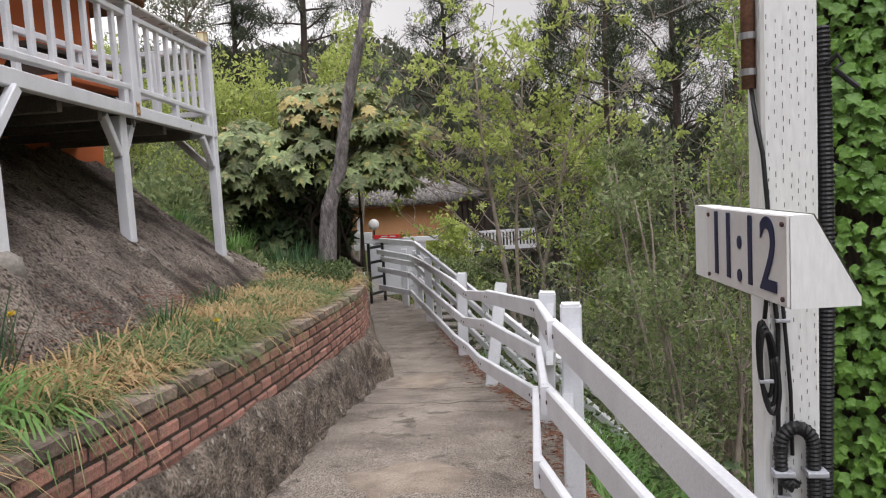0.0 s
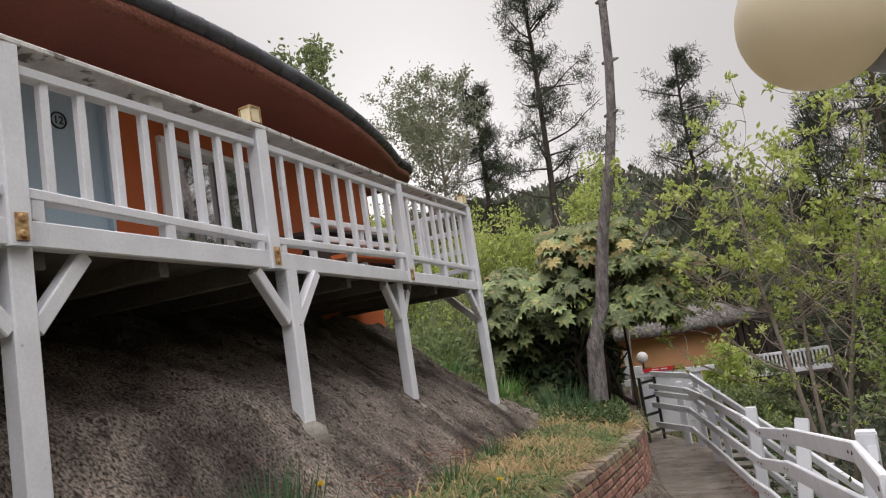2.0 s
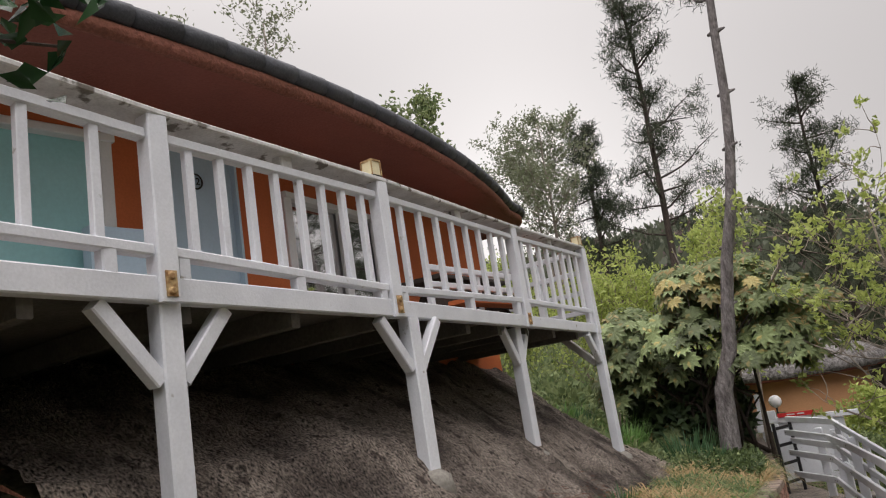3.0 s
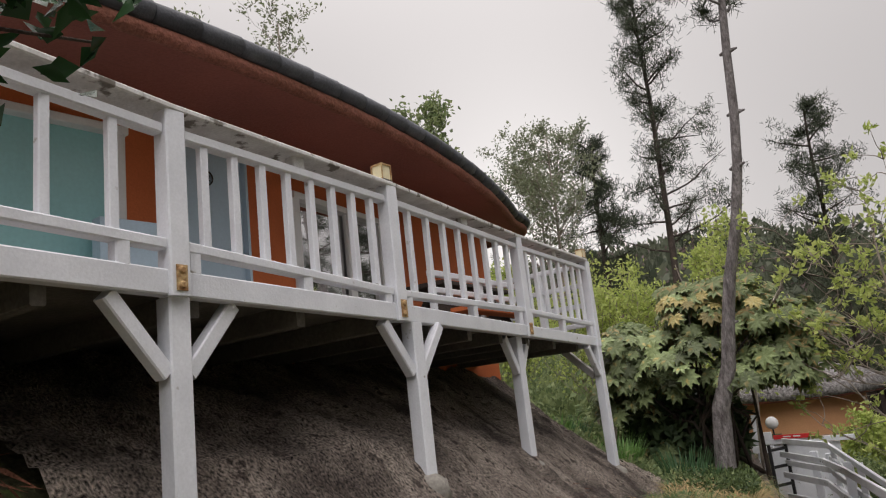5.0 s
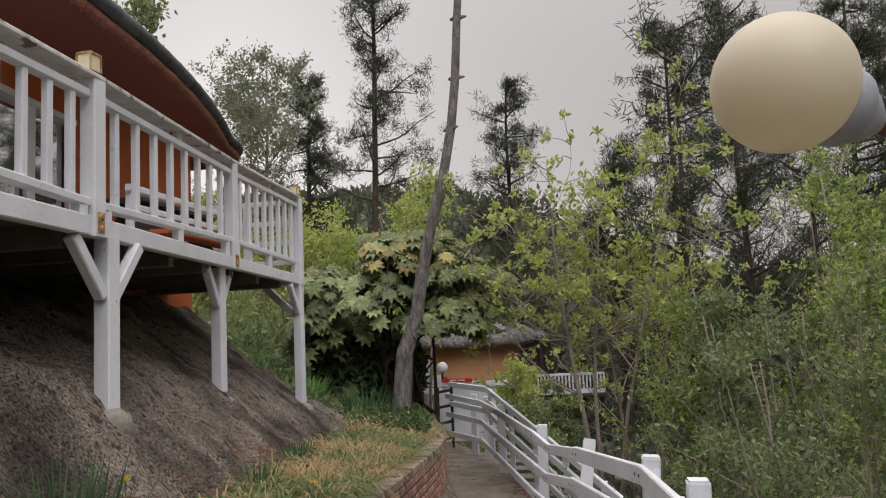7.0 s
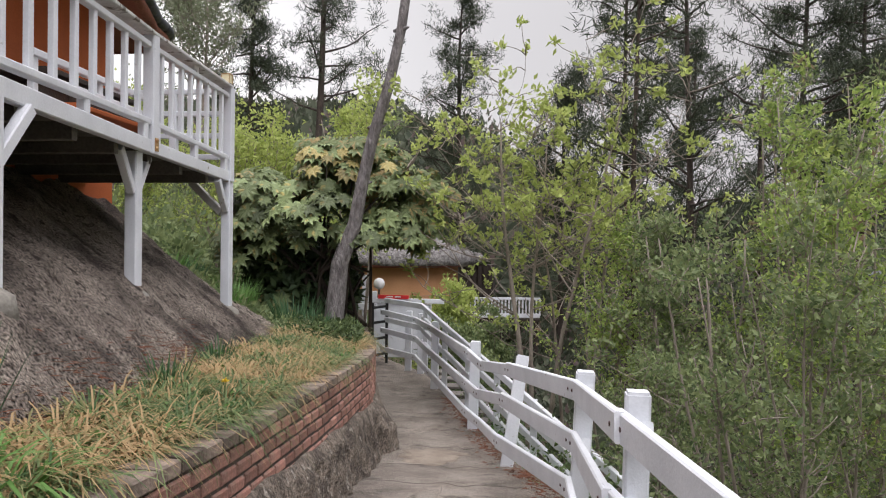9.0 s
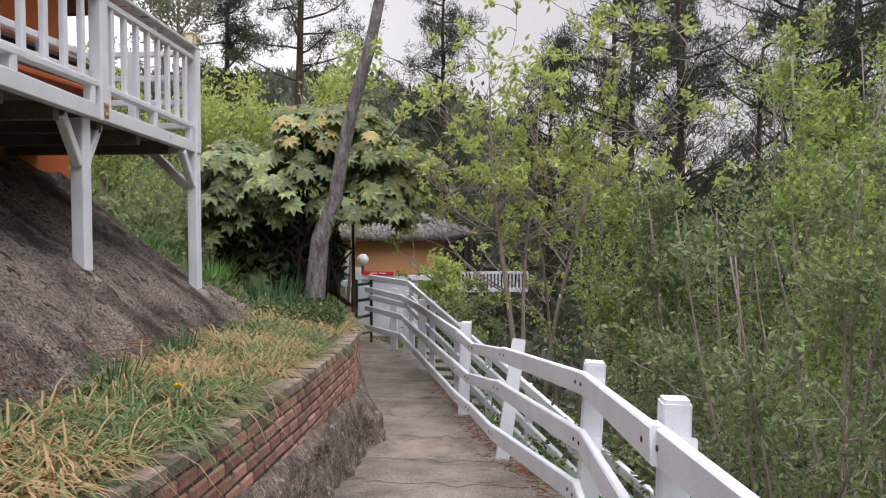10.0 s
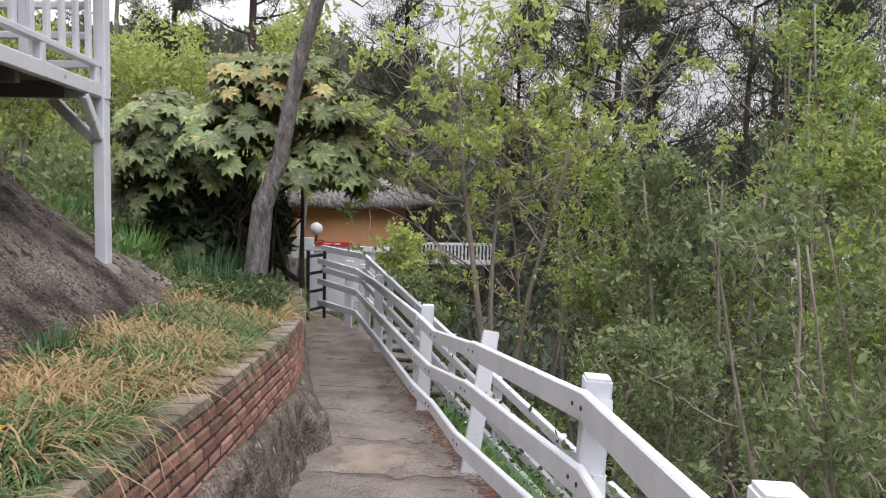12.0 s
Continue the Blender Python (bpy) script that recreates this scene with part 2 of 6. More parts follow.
L_IVY = leaf_mat("ivy_leaves", (0.06, 0.145, 0.02), (0.16, 0.29, 0.045), through_=0.3)
L_CAM = leaf_mat("glossy_camellia_leaves", (0.016, 0.045, 0.016), (0.035, 0.085, 0.03), rough=0.25, through_=0.15)
PETAL = leaf_mat("dark_red_petals", (0.15, 0.008, 0.02), (0.26, 0.02, 0.04), through_=0.3)
PUFF = leaf_mat("white_seed_head", (0.6, 0.6, 0.58), (0.75, 0.75, 0.72))
FLOWER = leaf_mat("yellow_petals", (0.7, 0.5, 0.03), (0.8, 0.6, 0.05))


def globe_material():
    m = bpy.data.materials.new("cream_plastic_globe")
    m.use_nodes = True
    n, l = m.node_tree.nodes, m.node_tree.links
    b = n["Principled BSDF"]
    b.inputs["Base Color"].default_value = (0.70, 0.62, 0.45, 1)
    b.inputs["Roughness"].default_value = 0.3
    no, mix, tc = n.new("ShaderNodeTexNoise"), n.new("ShaderNodeMix"), n.new("ShaderNodeTexCoord")
    no.inputs["Scale"].default_value = 7
    l.new(tc.outputs["Object"], no.inputs["Vector"])
    mix.data_type = "RGBA"
    mix.inputs["A"].default_value, mix.inputs["B"].default_value = (0.80, 0.745, 0.61, 1), (0.745, 0.68, 0.54, 1)
    l.new(no.outputs["Fac"], mix.inputs["Factor"])
    l.new(mix.outputs["Result"], b.inputs["Base Color"])
    tr, ms = n.new("ShaderNodeBsdfTranslucent"), n.new("ShaderNodeMixShader")
    tr.inputs["Color"].default_value = (0.83, 0.755, 0.57, 1)
    ms.inputs[0].default_value = 0.4
    l.new(b.outputs[0], ms.inputs[1])
    l.new(tr.outputs[0], ms.inputs[2])
    l.new(ms.outputs[0], n["Material Output"].inputs["Surface"])
    return m


GLOBE = globe_material()


def glass_material():
    m = bpy.data.materials.new("window_glass")
    m.use_nodes = True
    n, l = m.node_tree.nodes, m.node_tree.links
    n.remove(n["Principled BSDF"])
    t, g, f, ms = (n.new(k) for k in ("ShaderNodeBsdfTransparent", "ShaderNodeBsdfGlossy", "ShaderNodeFresnel", "ShaderNodeMixShader"))
    t.inputs["Color"].default_value = (0.34, 0.36, 0.38, 1)
    g.inputs["Roughness"].default_value = 0.03
    f.inputs["IOR"].default_value = 1.22
    l.new(f.outputs[0], ms.inputs[0])
    l.new(t.outputs[0], ms.inputs[1])
    l.new(g.outputs[0], ms.inputs[2])
    l.new(ms.outputs[0], n["Material Output"].inputs["Surface"])
    return m


GLASS = glass_material()


# ---- mesh helpers ----
class Build:
    """Collects vertices and faces for one mesh."""

    def __init__(self):
        self.v, self.f, self.count = [], [], 0

    def add(self, verts, faces):
        verts = np.asarray(verts, float).reshape(-1, 3)
        self.v.append(verts)
        c = self.count
        self.f.extend([tuple(i + c for i in q) for q in faces])
        self.count += len(verts)
        return self

    def beam(self, a, b, wide, high, up=(0, 0, 1), bevel=0.006):
        """A board from a to b, wide across and high along up, its long edges chamfered."""
        a, b, up = (np.array(q, float) for q in (a, b, up))
        d = (b - a) / np.linalg.norm(b - a)
        s = np.cross(d, up)
        s /= np.linalg.norm(s)
        u = np.cross(s, d)
        w, h, e = wide / 2, high / 2, min(bevel, wide / 5, high / 5)
        ring = [(-w + e, -h), (w - e, -h), (w, -h + e), (w, h - e), (w - e, h), (-w + e, h), (-w, h - e), (-w, -h + e)]
        pts = [end + s * x + u * z for end in (a, b) for x, z in ring]
        faces = [(i, (i + 1) % 8, 8 + (i + 1) % 8, 8 + i) for i in range(8)] + [tuple(range(7, -1, -1)), tuple(range(8, 16))]
        return self.add(pts, faces)

    def tube(self, pts, radii, sides=7, ridge=None):
        pts = np.asarray(pts, float)
        n = len(pts)
        radii = np.full(n, radii) if np.isscalar(radii) else np.asarray(radii, float)
        tan = np.gradient(pts, axis=0)
        tan /= np.linalg.norm(tan, axis=1)[:, None] + 1e-9
        ref = np.array([0.31, 0.17, 0.93]) if abs(tan[0][2]) < 0.8 else np.array([0.93, 0.31, 0.1])
        s = np.cross(tan, ref)
        s /= np.linalg.norm(s, axis=1)[:, None]
        u = np.cross(s, tan)
        ang = np.linspace(0, 2 * math.pi, sides, endpoint=False)
        ring = pts[:, None] + radii[:, None, None] * (np.cos(ang)[None, :, None] * s[:, None] + np.sin(ang)[None, :, None] * u[:, None])
        faces = [(i * sides + j, i * sides + (j + 1) % sides, (i + 1) * sides + (j + 1) % sides, (i + 1) * sides + j) for i in range(n - 1) for j in range(sides)]
        faces += [tuple(range(sides - 1, -1, -1)), tuple((n - 1) * sides + j for j in range(sides))]
        return self.add(ring.reshape(-1, 3), faces)

    def grid(self, rows):
        """A sheet through rows of points."""
        rows = np.asarray(rows, float)
        a, b = rows.shape[:2]
        return self.add(rows.reshape(-1, 3), [(i * b + j, i * b + j + 1, (i + 1) * b + j + 1, (i + 1) * b + j) for i in range(a - 1) for j in range(b - 1)])

    def box(self, lo, hi, bevel=0.006):
        lo, hi = np.array(lo, float), np.array(hi, float)
        mid = (lo + hi) / 2
        return self.beam((mid[0], lo[1], mid[2]), (mid[0], hi[1], mid[2]), hi[0] - lo[0], hi[2] - lo[2], (0, 0, 1), bevel)

    def lathe(self, center, profile, sides=24):
        """A turned shape round an upright axis from (radius, height) pairs."""
        c = np.array(center, float)
        rows = [[c + (r * math.cos(k), r * math.sin(k), z) for k in np.linspace(0, 2 * math.pi, sides + 1)] for r, z in profile]
        return self.grid(rows)

    def mesh(self, name):
        me = bpy.data.meshes.new(name)
        me.from_pydata(np.concatenate(self.v).tolist() if self.v else [], [], self.f)
        me.update()
        return me


def part(name, build, material, parent=None, label="", smooth=False):
    me = build if isinstance(build, bpy.types.Mesh) else build.mesh(name)
    if not me.materials:
        me.materials.append(material)
    if smooth:
        me.polygons.foreach_set("use_smooth", [True] * len(me.polygons))
    ob = new(name, me)
    if parent:
        ob.parent = parent
        ob.matrix_parent_inverse = Matrix.Translation(-Vector(parent.location)) if parent.parent is None else Matrix()
    if label:
        ob["label"] = label
    return ob


def thing(name, label, category, at=(0, 0, 0), group="", kind=""):
    ob = new(name)
    ob.location = at
    ob.empty_display_size = 0.1
    return tagged(ob, label, category, group, kind)


def leaves(points, dirs, length, width, fold=0.25, seed=0):
    """Many folded pointed leaves as one mesh: each grows from its point along its direction."""
    rng = np.random.default_rng(seed)
    p, d = np.asarray(points, float), np.asarray(dirs, float)
    n = len(p)
    d = d / (np.linalg.norm(d, axis=1)[:, None] + 1e-9)
    r = rng.normal(size=(n, 3))
    s = np.cross(d, r)
    s /= np.linalg.norm(s, axis=1)[:, None] + 1e-9
    u = np.cross(s, d)
    ln = length * rng.uniform(0.7, 1.3, (n, 1))
    w = width * rng.uniform(0.7, 1.3, (n, 1))
    base, tip = p, p + d * ln - u * ln * 0.12
    left, right = p + d * ln * 0.45 + s * w / 2 + u * w * fold, p + d * ln * 0.45 - s * w / 2 + u * w * fold
    v = np.stack([base, left, tip, right], 1).reshape(-1, 3)
    me = bpy.data.meshes.new("leaves")
    me.vertices.add(4 * n)
    me.vertices.foreach_set("co", v.ravel())
    k = np.arange(n)[:, None] * 4
    tri = np.concatenate([k, k + 1, k + 2, k, k + 2, k + 3], 1).ravel()
    me.loops.add(6 * n)
    me.loops.foreach_set("vertex_index", tri)
    me.polygons.add(2 * n)
    me.polygons.foreach_set("loop_start", np.arange(2 * n) * 3)
    me.update(calc_edges=True)
    return me


def blades(points, dirs, lengths, width, droop, seed=0, steps=5):
    """Long arching straps from their roots, as one mesh."""
    rng = np.random.default_rng(seed)
    p, d = np.asarray(points, float), np.asarray(dirs, float)
    n = len(p)
    d = d / np.linalg.norm(d, axis=1)[:, None]
    flat = d * (1, 1, 0)
    flat /= np.linalg.norm(flat, axis=1)[:, None] + 1e-6
    s = np.cross(flat, (0, 0, 1.0))
    ln = np.asarray(lengths, float).reshape(-1, 1)
    dr = droop * rng.uniform(0.5, 1.5, (n, 1))
    rows = []
    for i in range(steps):
        t = i / (steps - 1)
        c = p + d * ln * t + flat * ln * dr * 0.35 * t * t - np.array([0, 0, 1.0]) * ln * dr * t * t * t * 0.9
        w = width * (1 - t) ** 0.6 * (0.6 + 0.8 * min(t * 4, 1) * 0.5) + 0.0006
        rows += [c - s * w / 2, c + s * w / 2]
    v = np.stack(rows, 1)
    m = 2 * steps
    me = bpy.data.meshes.new("blades")
    me.vertices.add(n * m)
    me.vertices.foreach_set("co", v.reshape(-1))
    q = np.array([(2 * i, 2 * i + 1, 2 * i + 3, 2 * i + 2) for i in range(steps - 1)]).ravel()
    me.loops.add(n * len(q))
    me.loops.foreach_set("vertex_index", (np.arange(n)[:, None] * m + q[None]).ravel())
    me.polygons.add(n * (steps - 1))
    me.polygons.foreach_set("loop_start", np.arange(n * (steps - 1)) * 4)
    me.update(calc_edges=True)
    return me


def wobble(x, y, z, scale, seed=0.0):
    return noise.noise(Vector((x * scale + seed, y * scale - seed, z * scale + 2 * seed)))


# ---- plan: lines of the wall, the fence, the path and the slope, as functions of y ----
def line(pairs):
    ys, vs = zip(*pairs)

    def at(y):
        return float(np.mean([np.interp(y + o, ys, vs) for o in (-0.3, -0.15, 0, 0.15, 0.3)]))
    return at


wall_x = line([(-6, -1.25), (1.7, -1.37), (3.07, -1.42), (4.9, -1.54), (6.8, -1.71), (7.9, -1.93), (9.5, -2.40), (12, -3.05), (15, -3.85)])
cope_z = line([(-6, 1.05), (1.7, 0.90), (3.07, 0.80), (4.9, 0.68), (7.9, 0.50), (10, 0.38), (15, 0.1)])
path_z = line([(-6, 0.12), (2, 0.09), (3.3, 0.06), (4.3, -0.03), (5.3, -0.12), (6.5, -0.33), (8.4, -0.50), (11.3, -0.65), (14, -0.74), (17, -0.9)])
fence_x = line([(-6, 1.1), (1.45, 0.39), (3.3, 0.10), (4.85, -0.03), (6.65, -0.54), (8.4, -1.0), (11.3, -1.8), (12.9, -2.3), (14.3, -3.2), (17, -4.5)])
slope_x = line([(-6, -1.9), (1.4, -2.02), (2.3, -2.03), (3.15, -2.05), (5.3, -2.55), (7.1, -2.78), (9, -3.3), (16, -6)])


def bed_z(x, y):
    return cope_z(y) - 0.03 + 0.10 * max(0, wall_x(y) - x)


def left_z(x, y):
    """The planted bed and the bank that rises behind it to the house."""
    d = slope_x(y) - x
    if d <= 0:
        return bed_z(x, y)
    steep = float(np.interp(y, [-3, 3.2, 5.5, 7.5, 9, 14], [1.05, 1.10, 0.86, 0.66, 0.34, 0.22]))
    easy = float(np.interp(y, [-3, 3.2, 5.5, 7.5, 9, 14], [0.42, 0.44, 0.68, 0.74, 0.40, 0.25]))
    return bed_z(slope_x(y), y) + steep * min(d, 0.6) + easy * max(0, min(d - 0.6, 6)) + 0.02 * max(0, d - 6.6)


def ground_z(x, y):
    xw, xf = wall_x(y), fence_x(y)
    far = max(0.0, y - 17)
    if x > xf + 0.12:
        d = x - xf - 0.12
        z = path_z(y) - 0.10 - 0.62 * min(d, 2.5) - 0.35 * max(0, min(d - 2.5, 5)) + 0.16 * max(0, d - 22)
    elif x > xw - 0.16:
        z = path_z(y) - 0.16
    else:
        z = left_z(x, y) - 0.05
    rise = 0.215 * max(0, min(far - 6, 45)) if x < 6 else 0.16 * max(0, min(far - 6, 60))
    z += rise + (0.12 * wobble(x, y, 0, 0.6) if x > xf + 0.3 or y > 16 else 0)
    return min(z, 16)


# ---- ground ----
xs = np.unique(np.concatenate([np.linspace(-240, -14, 16), np.arange(-14, -6, 0.7), np.arange(-6, 3.0, 0.16), np.arange(3, 16, 0.8), np.linspace(16, 240, 16)]))
ys_ = np.unique(np.concatenate([np.linspace(-200, -6, 10), np.arange(-6, 16, 0.2), np.arange(16, 70, 1.8), np.linspace(70, 320, 12)]))
ground = part("ground", Build().grid([[(x, y, ground_z(x, y)) for x in xs] for y in ys_]), SOIL, smooth=True)
tagged(ground, "dark earth with moss, litter and low growth", "ground", kind="structure")

# ---- concrete path ----
rng = np.random.default_rng(3)
rows = []
for y in np.arange(-6, 16.01, 0.1):
    a, b = wall_x(y) - 0.12, fence_x(y) + 0.15 + 0.05 * wobble(0, y, 0, 1.7)
    row = []
    for k, t in enumerate(np.linspace(0, 1, 25)):
        x = a + (b - a) * t
        z = path_z(y) + 0.018 * wobble(x, y, 0, 1.3) + 0.008 * wobble(x, y, 0, 5.0)
        bump_at = math.hypot((x + 0.62) / 0.55, (y - 3.55) / 0.5)
        z += 0.05 * max(0, 1 - bump_at) + (0.02 * max(0, wobble(x, y, 3, 4.0)) if bump_at < 1.1 else 0)
        row.append((x, y, z))
    rows.append([(a - 0.001, y, path_z(y) - 0.3)] + row + [(b + 0.02, y, path_z(y) - 0.25)])
path = part("pavement", Build().grid(rows), CONCRETE, smooth=True)
tagged(path, "worn grey-brown concrete footpath with cracks and patches", "path", kind="structure")
cracks = Build()
for k, (y, x0, x1) in enumerate(((5.55, -1.35, -0.35), (6.42, -1.5, -0.55), (7.3, -1.55, -0.85), (8.3, -1.85, -1.1), (9.2, -2.1, -1.3), (10.4, -2.4, -1.6))):
    n = 26
    pts = [((x0 + (x1 - x0) * t), y + 0.14 * wobble(t * 3, k, 0, 2.0, 5) + 0.03 * wobble(t * 14, k, 0, 1.0, 9), 0) for t in np.linspace(0, 1, n)]
    for (xa, ya, _), (xb, yb, _) in zip(pts[:-1], pts[1:]):
        w = 0.006 + 0.005 * abs(wobble(xa, ya, 0, 7))
        za, zb = path_z(ya) + 0.018 * wobble(xa, ya, 0, 1.3) + 0.011, path_z(yb) + 0.018 * wobble(xb, yb, 0, 1.3) + 0.011
        cracks.add([(xa, ya - w, za), (xb, yb - w, zb), (xb, yb + w, zb), (xa, ya + w, za)], [(0, 1, 2, 3)])
part("crack", cracks, MORTAR, path, "dark ragged crack")
PATCH = mat("pale_cement_patch", (0.30, 0.25, 0.203), 0.85, (0.17, 0.138, 0.11), 7, 0.8, 120, 0.3, 0.6, 0.02)
for k, (px, py, rx_, ry_) in enumerate(((-0.66, 3.62, 0.34, 0.24), (-0.50, 3.22, 0.26, 0.13), (-1.2, 6.9, 0.28, 0.35), (-1.55, 8.6, 0.25, 0.4))):
    rim, n = [], 40
    for i in range(n):
        t = 2 * math.pi * i / n
        s_ = 1 + 0.4 * wobble(math.cos(t), math.sin(t), k, 1.6) + 0.4 * wobble(math.cos(t), math.sin(t), k, 5)
        rim.append((px + rx_ * s_ * math.cos(t), py + ry_ * s_ * math.sin(t)))
    zz = lambda x, y: path_z(y) + 0.018 * wobble(x, y, 0, 1.3) + 0.008 * wobble(x, y, 0, 5.0) + 0.05 * max(0, 1 - math.hypot((x + 0.62) / 0.55, (y - 3.55) / 0.5))  # noqa: E731
    rings = []
    for s_, h in ((1.02, -0.006), (0.97, 0.012), (0.75, 0.016), (0.45, 0.017), (0.2, 0.017), (0.01, 0.017)):
        rings.append([(px + (x - px) * s_, py + (y - py) * s_, zz(px + (x - px) * s_, py + (y - py) * s_) + h + 0.006 * wobble(x, y, s_, 9)) for x, y in rim + rim[:1]])
    part("patch", Build().grid(rings), PATCH if k % 2 == 0 else CONCRETE, path, "raised patch of paler cement", True)

# ---- bank of sprayed concrete under the house ----
rows = []
for y in np.arange(1.25, 8.41, 0.05):
    row = []
    for d in np.concatenate([np.linspace(-0.10, 2.2, 64), [3.2, 4.5, 6]]):
        x = slope_x(y) - d
        z = left_z(x, y) + 0.012 + 0.035 * wobble(x, y, 0, 1.6) + 0.034 * wobble(x, y, 0, 4.5) + 0.024 * wobble(x, y, 0, 11) + 0.02 * wobble(x, y, 0, 27)
        z += 0.05 * wobble(x * 0.5, y, 0, 2.6, 4) * min(1, max(0, d))
        row.append((x, y, z - (0.10 if d < -0.05 else 0) - 0.5 * max(0, y - 8.2)))
    rows.append(row)
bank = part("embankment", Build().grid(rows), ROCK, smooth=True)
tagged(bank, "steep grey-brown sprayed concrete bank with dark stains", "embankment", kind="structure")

# dead twigs and leaves on the bare earth behind the sprayed bank
rng = np.random.default_rng(19)
twigs_ = Build()
for k in range(1700):
    y, d = rng.uniform(-2.0, 1.22), rng.uniform(0.0, 2.6)
    x = slope_x(y) - d
    a, l_ = rng.uniform(0, 6.28), rng.uniform(0.02, 0.13)
    c, s_, z = math.cos(a) * l_, math.sin(a) * l_, left_z(x, y)
    twigs_.add([(x - c, y - s_, left_z(x - c, y - s_) + 0.005), (x + s_ * 0.06, y - c * 0.06, z + 0.012), (x + c, y + s_, left_z(x + c, y + s_) + 0.008)], [(0, 1, 2)])
tagged(part("dead_twigs", twigs_, LITTER), "brown dead twigs and leaves on the earth below the deck", "litter", kind="stuff")

# ---- planter wall: plinth, mortar core, bricks last in the file ----
planter = thing("wall_planter", "low curved red brick retaining wall on rough concrete", "wall", kind="structure")
COURSE, PITCH = 0.066, 0.172


def courses(y):
    """How many brick courses show: more towards the far end, where the concrete base falls."""
    return float(np.interp(y, [2.0, 3.4, 5.0, 6.2, 7.6], [4.4, 4.8, 5.7, 6.6, 7.6]))


rows = []
for y in np.arange(-3, 14.5, 0.045):
    x, top, foot = wall_x(y), cope_z(y) - courses(y) * COURSE + 0.035 * wobble(0, y, 0, 2.1, 3), path_z(y)
    bulge = 0.13 * math.exp(-((y - 7.25) / 0.32) ** 2)
    row = [(x - 0.10, y, top + 0.02)]
    for t in np.linspace(0, 1, 17):
        z = top + 0.012 - (top + 0.14 - foot) * t
        r = 0.035 * wobble(x, y, z, 3.0) + 0.03 * wobble(x, y, z, 9.0) + 0.012 * wobble(x, y, z, 24.0)
        row.append((x + 0.012 + (0.03 + 0.07 * t + r) * min(1, t * 8 + 0.1) + bulge * min(1, t * 2.2), y, z))
    rows.append(row)
part("plinth", Build().grid(rows), PLINTH, planter, "rough stained concrete base", smooth=True)
rows = []
for y in np.arange(-5, 14.5, 0.1):
    x, c = wall_x(y), cope_z(y)
    rows.append([(x - 0.13, y, c - 0.7), (x - 0.13, y, c - 0.008), (x - 0.008, y, c - 0.010), (x - 0.007, y, c - 8 * COURSE - 0.02)])
part("core", Build().grid(rows), MORTAR, planter, "dark recessed mortar")


# ---- white path fence ----
def fence_post(base, top, wide=0.105, mat_=WHITE):
    base, top = np.array(base, float), np.array(top, float)
    ob = thing("fence_post", "square white-painted wooden fence post at the path edge", "post", tuple(base), "white path fence posts")
    d = (top - base) / np.linalg.norm(top - base)
    b = Build().beam(base - (0, 0, 0.12), top - d * 0.012, wide, wide, (0, 1, 0), 0.008)
    b.beam(top - d * 0.012, top, wide - 0.012, wide - 0.012, (0, 1, 0), 0.004)
    part("shaft", b, mat_, ob)
    f = Build()
    f.beam(base - (0, 0, 0.1), base + (0, 0, 0.012), wide + 0.07, wide + 0.07, (0, 1, 0), 0.03)
    part("footing", f, FOOTING, ob, "small rough concrete footing")
    return ob


POSTS = [((0.125, 3.30, 0.03), (0.14, 3.32, 0.985), 0.092), ((-0.01, 4.90, -0.17), (0.035, 4.90, 0.785), 0.11), ((-0.525, 6.62, -0.34), (-0.385, 6.80, 0.578), 0.11),
         ((-0.97, 8.42, -0.50), (-0.94, 8.42, 0.47), 0.11), ((-1.81, 11.3, -0.66), (-1.80, 11.3, 0.36), 0.11), ((-2.26, 12.75, -0.72), (-2.25, 12.75, 0.33), 0.11), ((-2.55, 13.15, -0.74), (-2.54, 13.15, 0.33), 0.11)]
for base, top, wide in POSTS:
    fence_post(base, top, wide)
RAILS = {
    "top": [(0.47, 1.46, 0.865), (0.115, 3.22, 0.875), (0.025, 4.80, 0.695), (-0.435, 6.60, 0.49), (-0.77, 7.9, 0.30), (-0.96, 8.34, 0.36), (-1.81, 11.22, 0.275), (-2.27, 12.66, 0.225), (-3.20, 14.2, 0.205)],
    "middle": [(0.47, 1.56, 0.61), (0.075, 3.22, 0.59), (0.02, 4.80, 0.39), (-0.48, 6.60, 0.235), (-0.81, 7.9, 0.01), (-0.98, 8.34, 0.03), (-1.82, 11.22, -0.08), (-2.27, 12.66, -0.09), (-3.20, 14.2, -0.14)],
    "bottom": [(0.47, 1.56, 0.27), (0.03, 3.22, 0.265), (-0.01, 4.80, 0.122), (-0.52, 6.56, -0.105), (-0.80, 7.9, -0.28), (-0.98, 8.34, -0.275), (-1.825, 11.22, -0.385), (-2.28, 12.66, -0.40), (-3.20, 14.2, -0.50)],
}
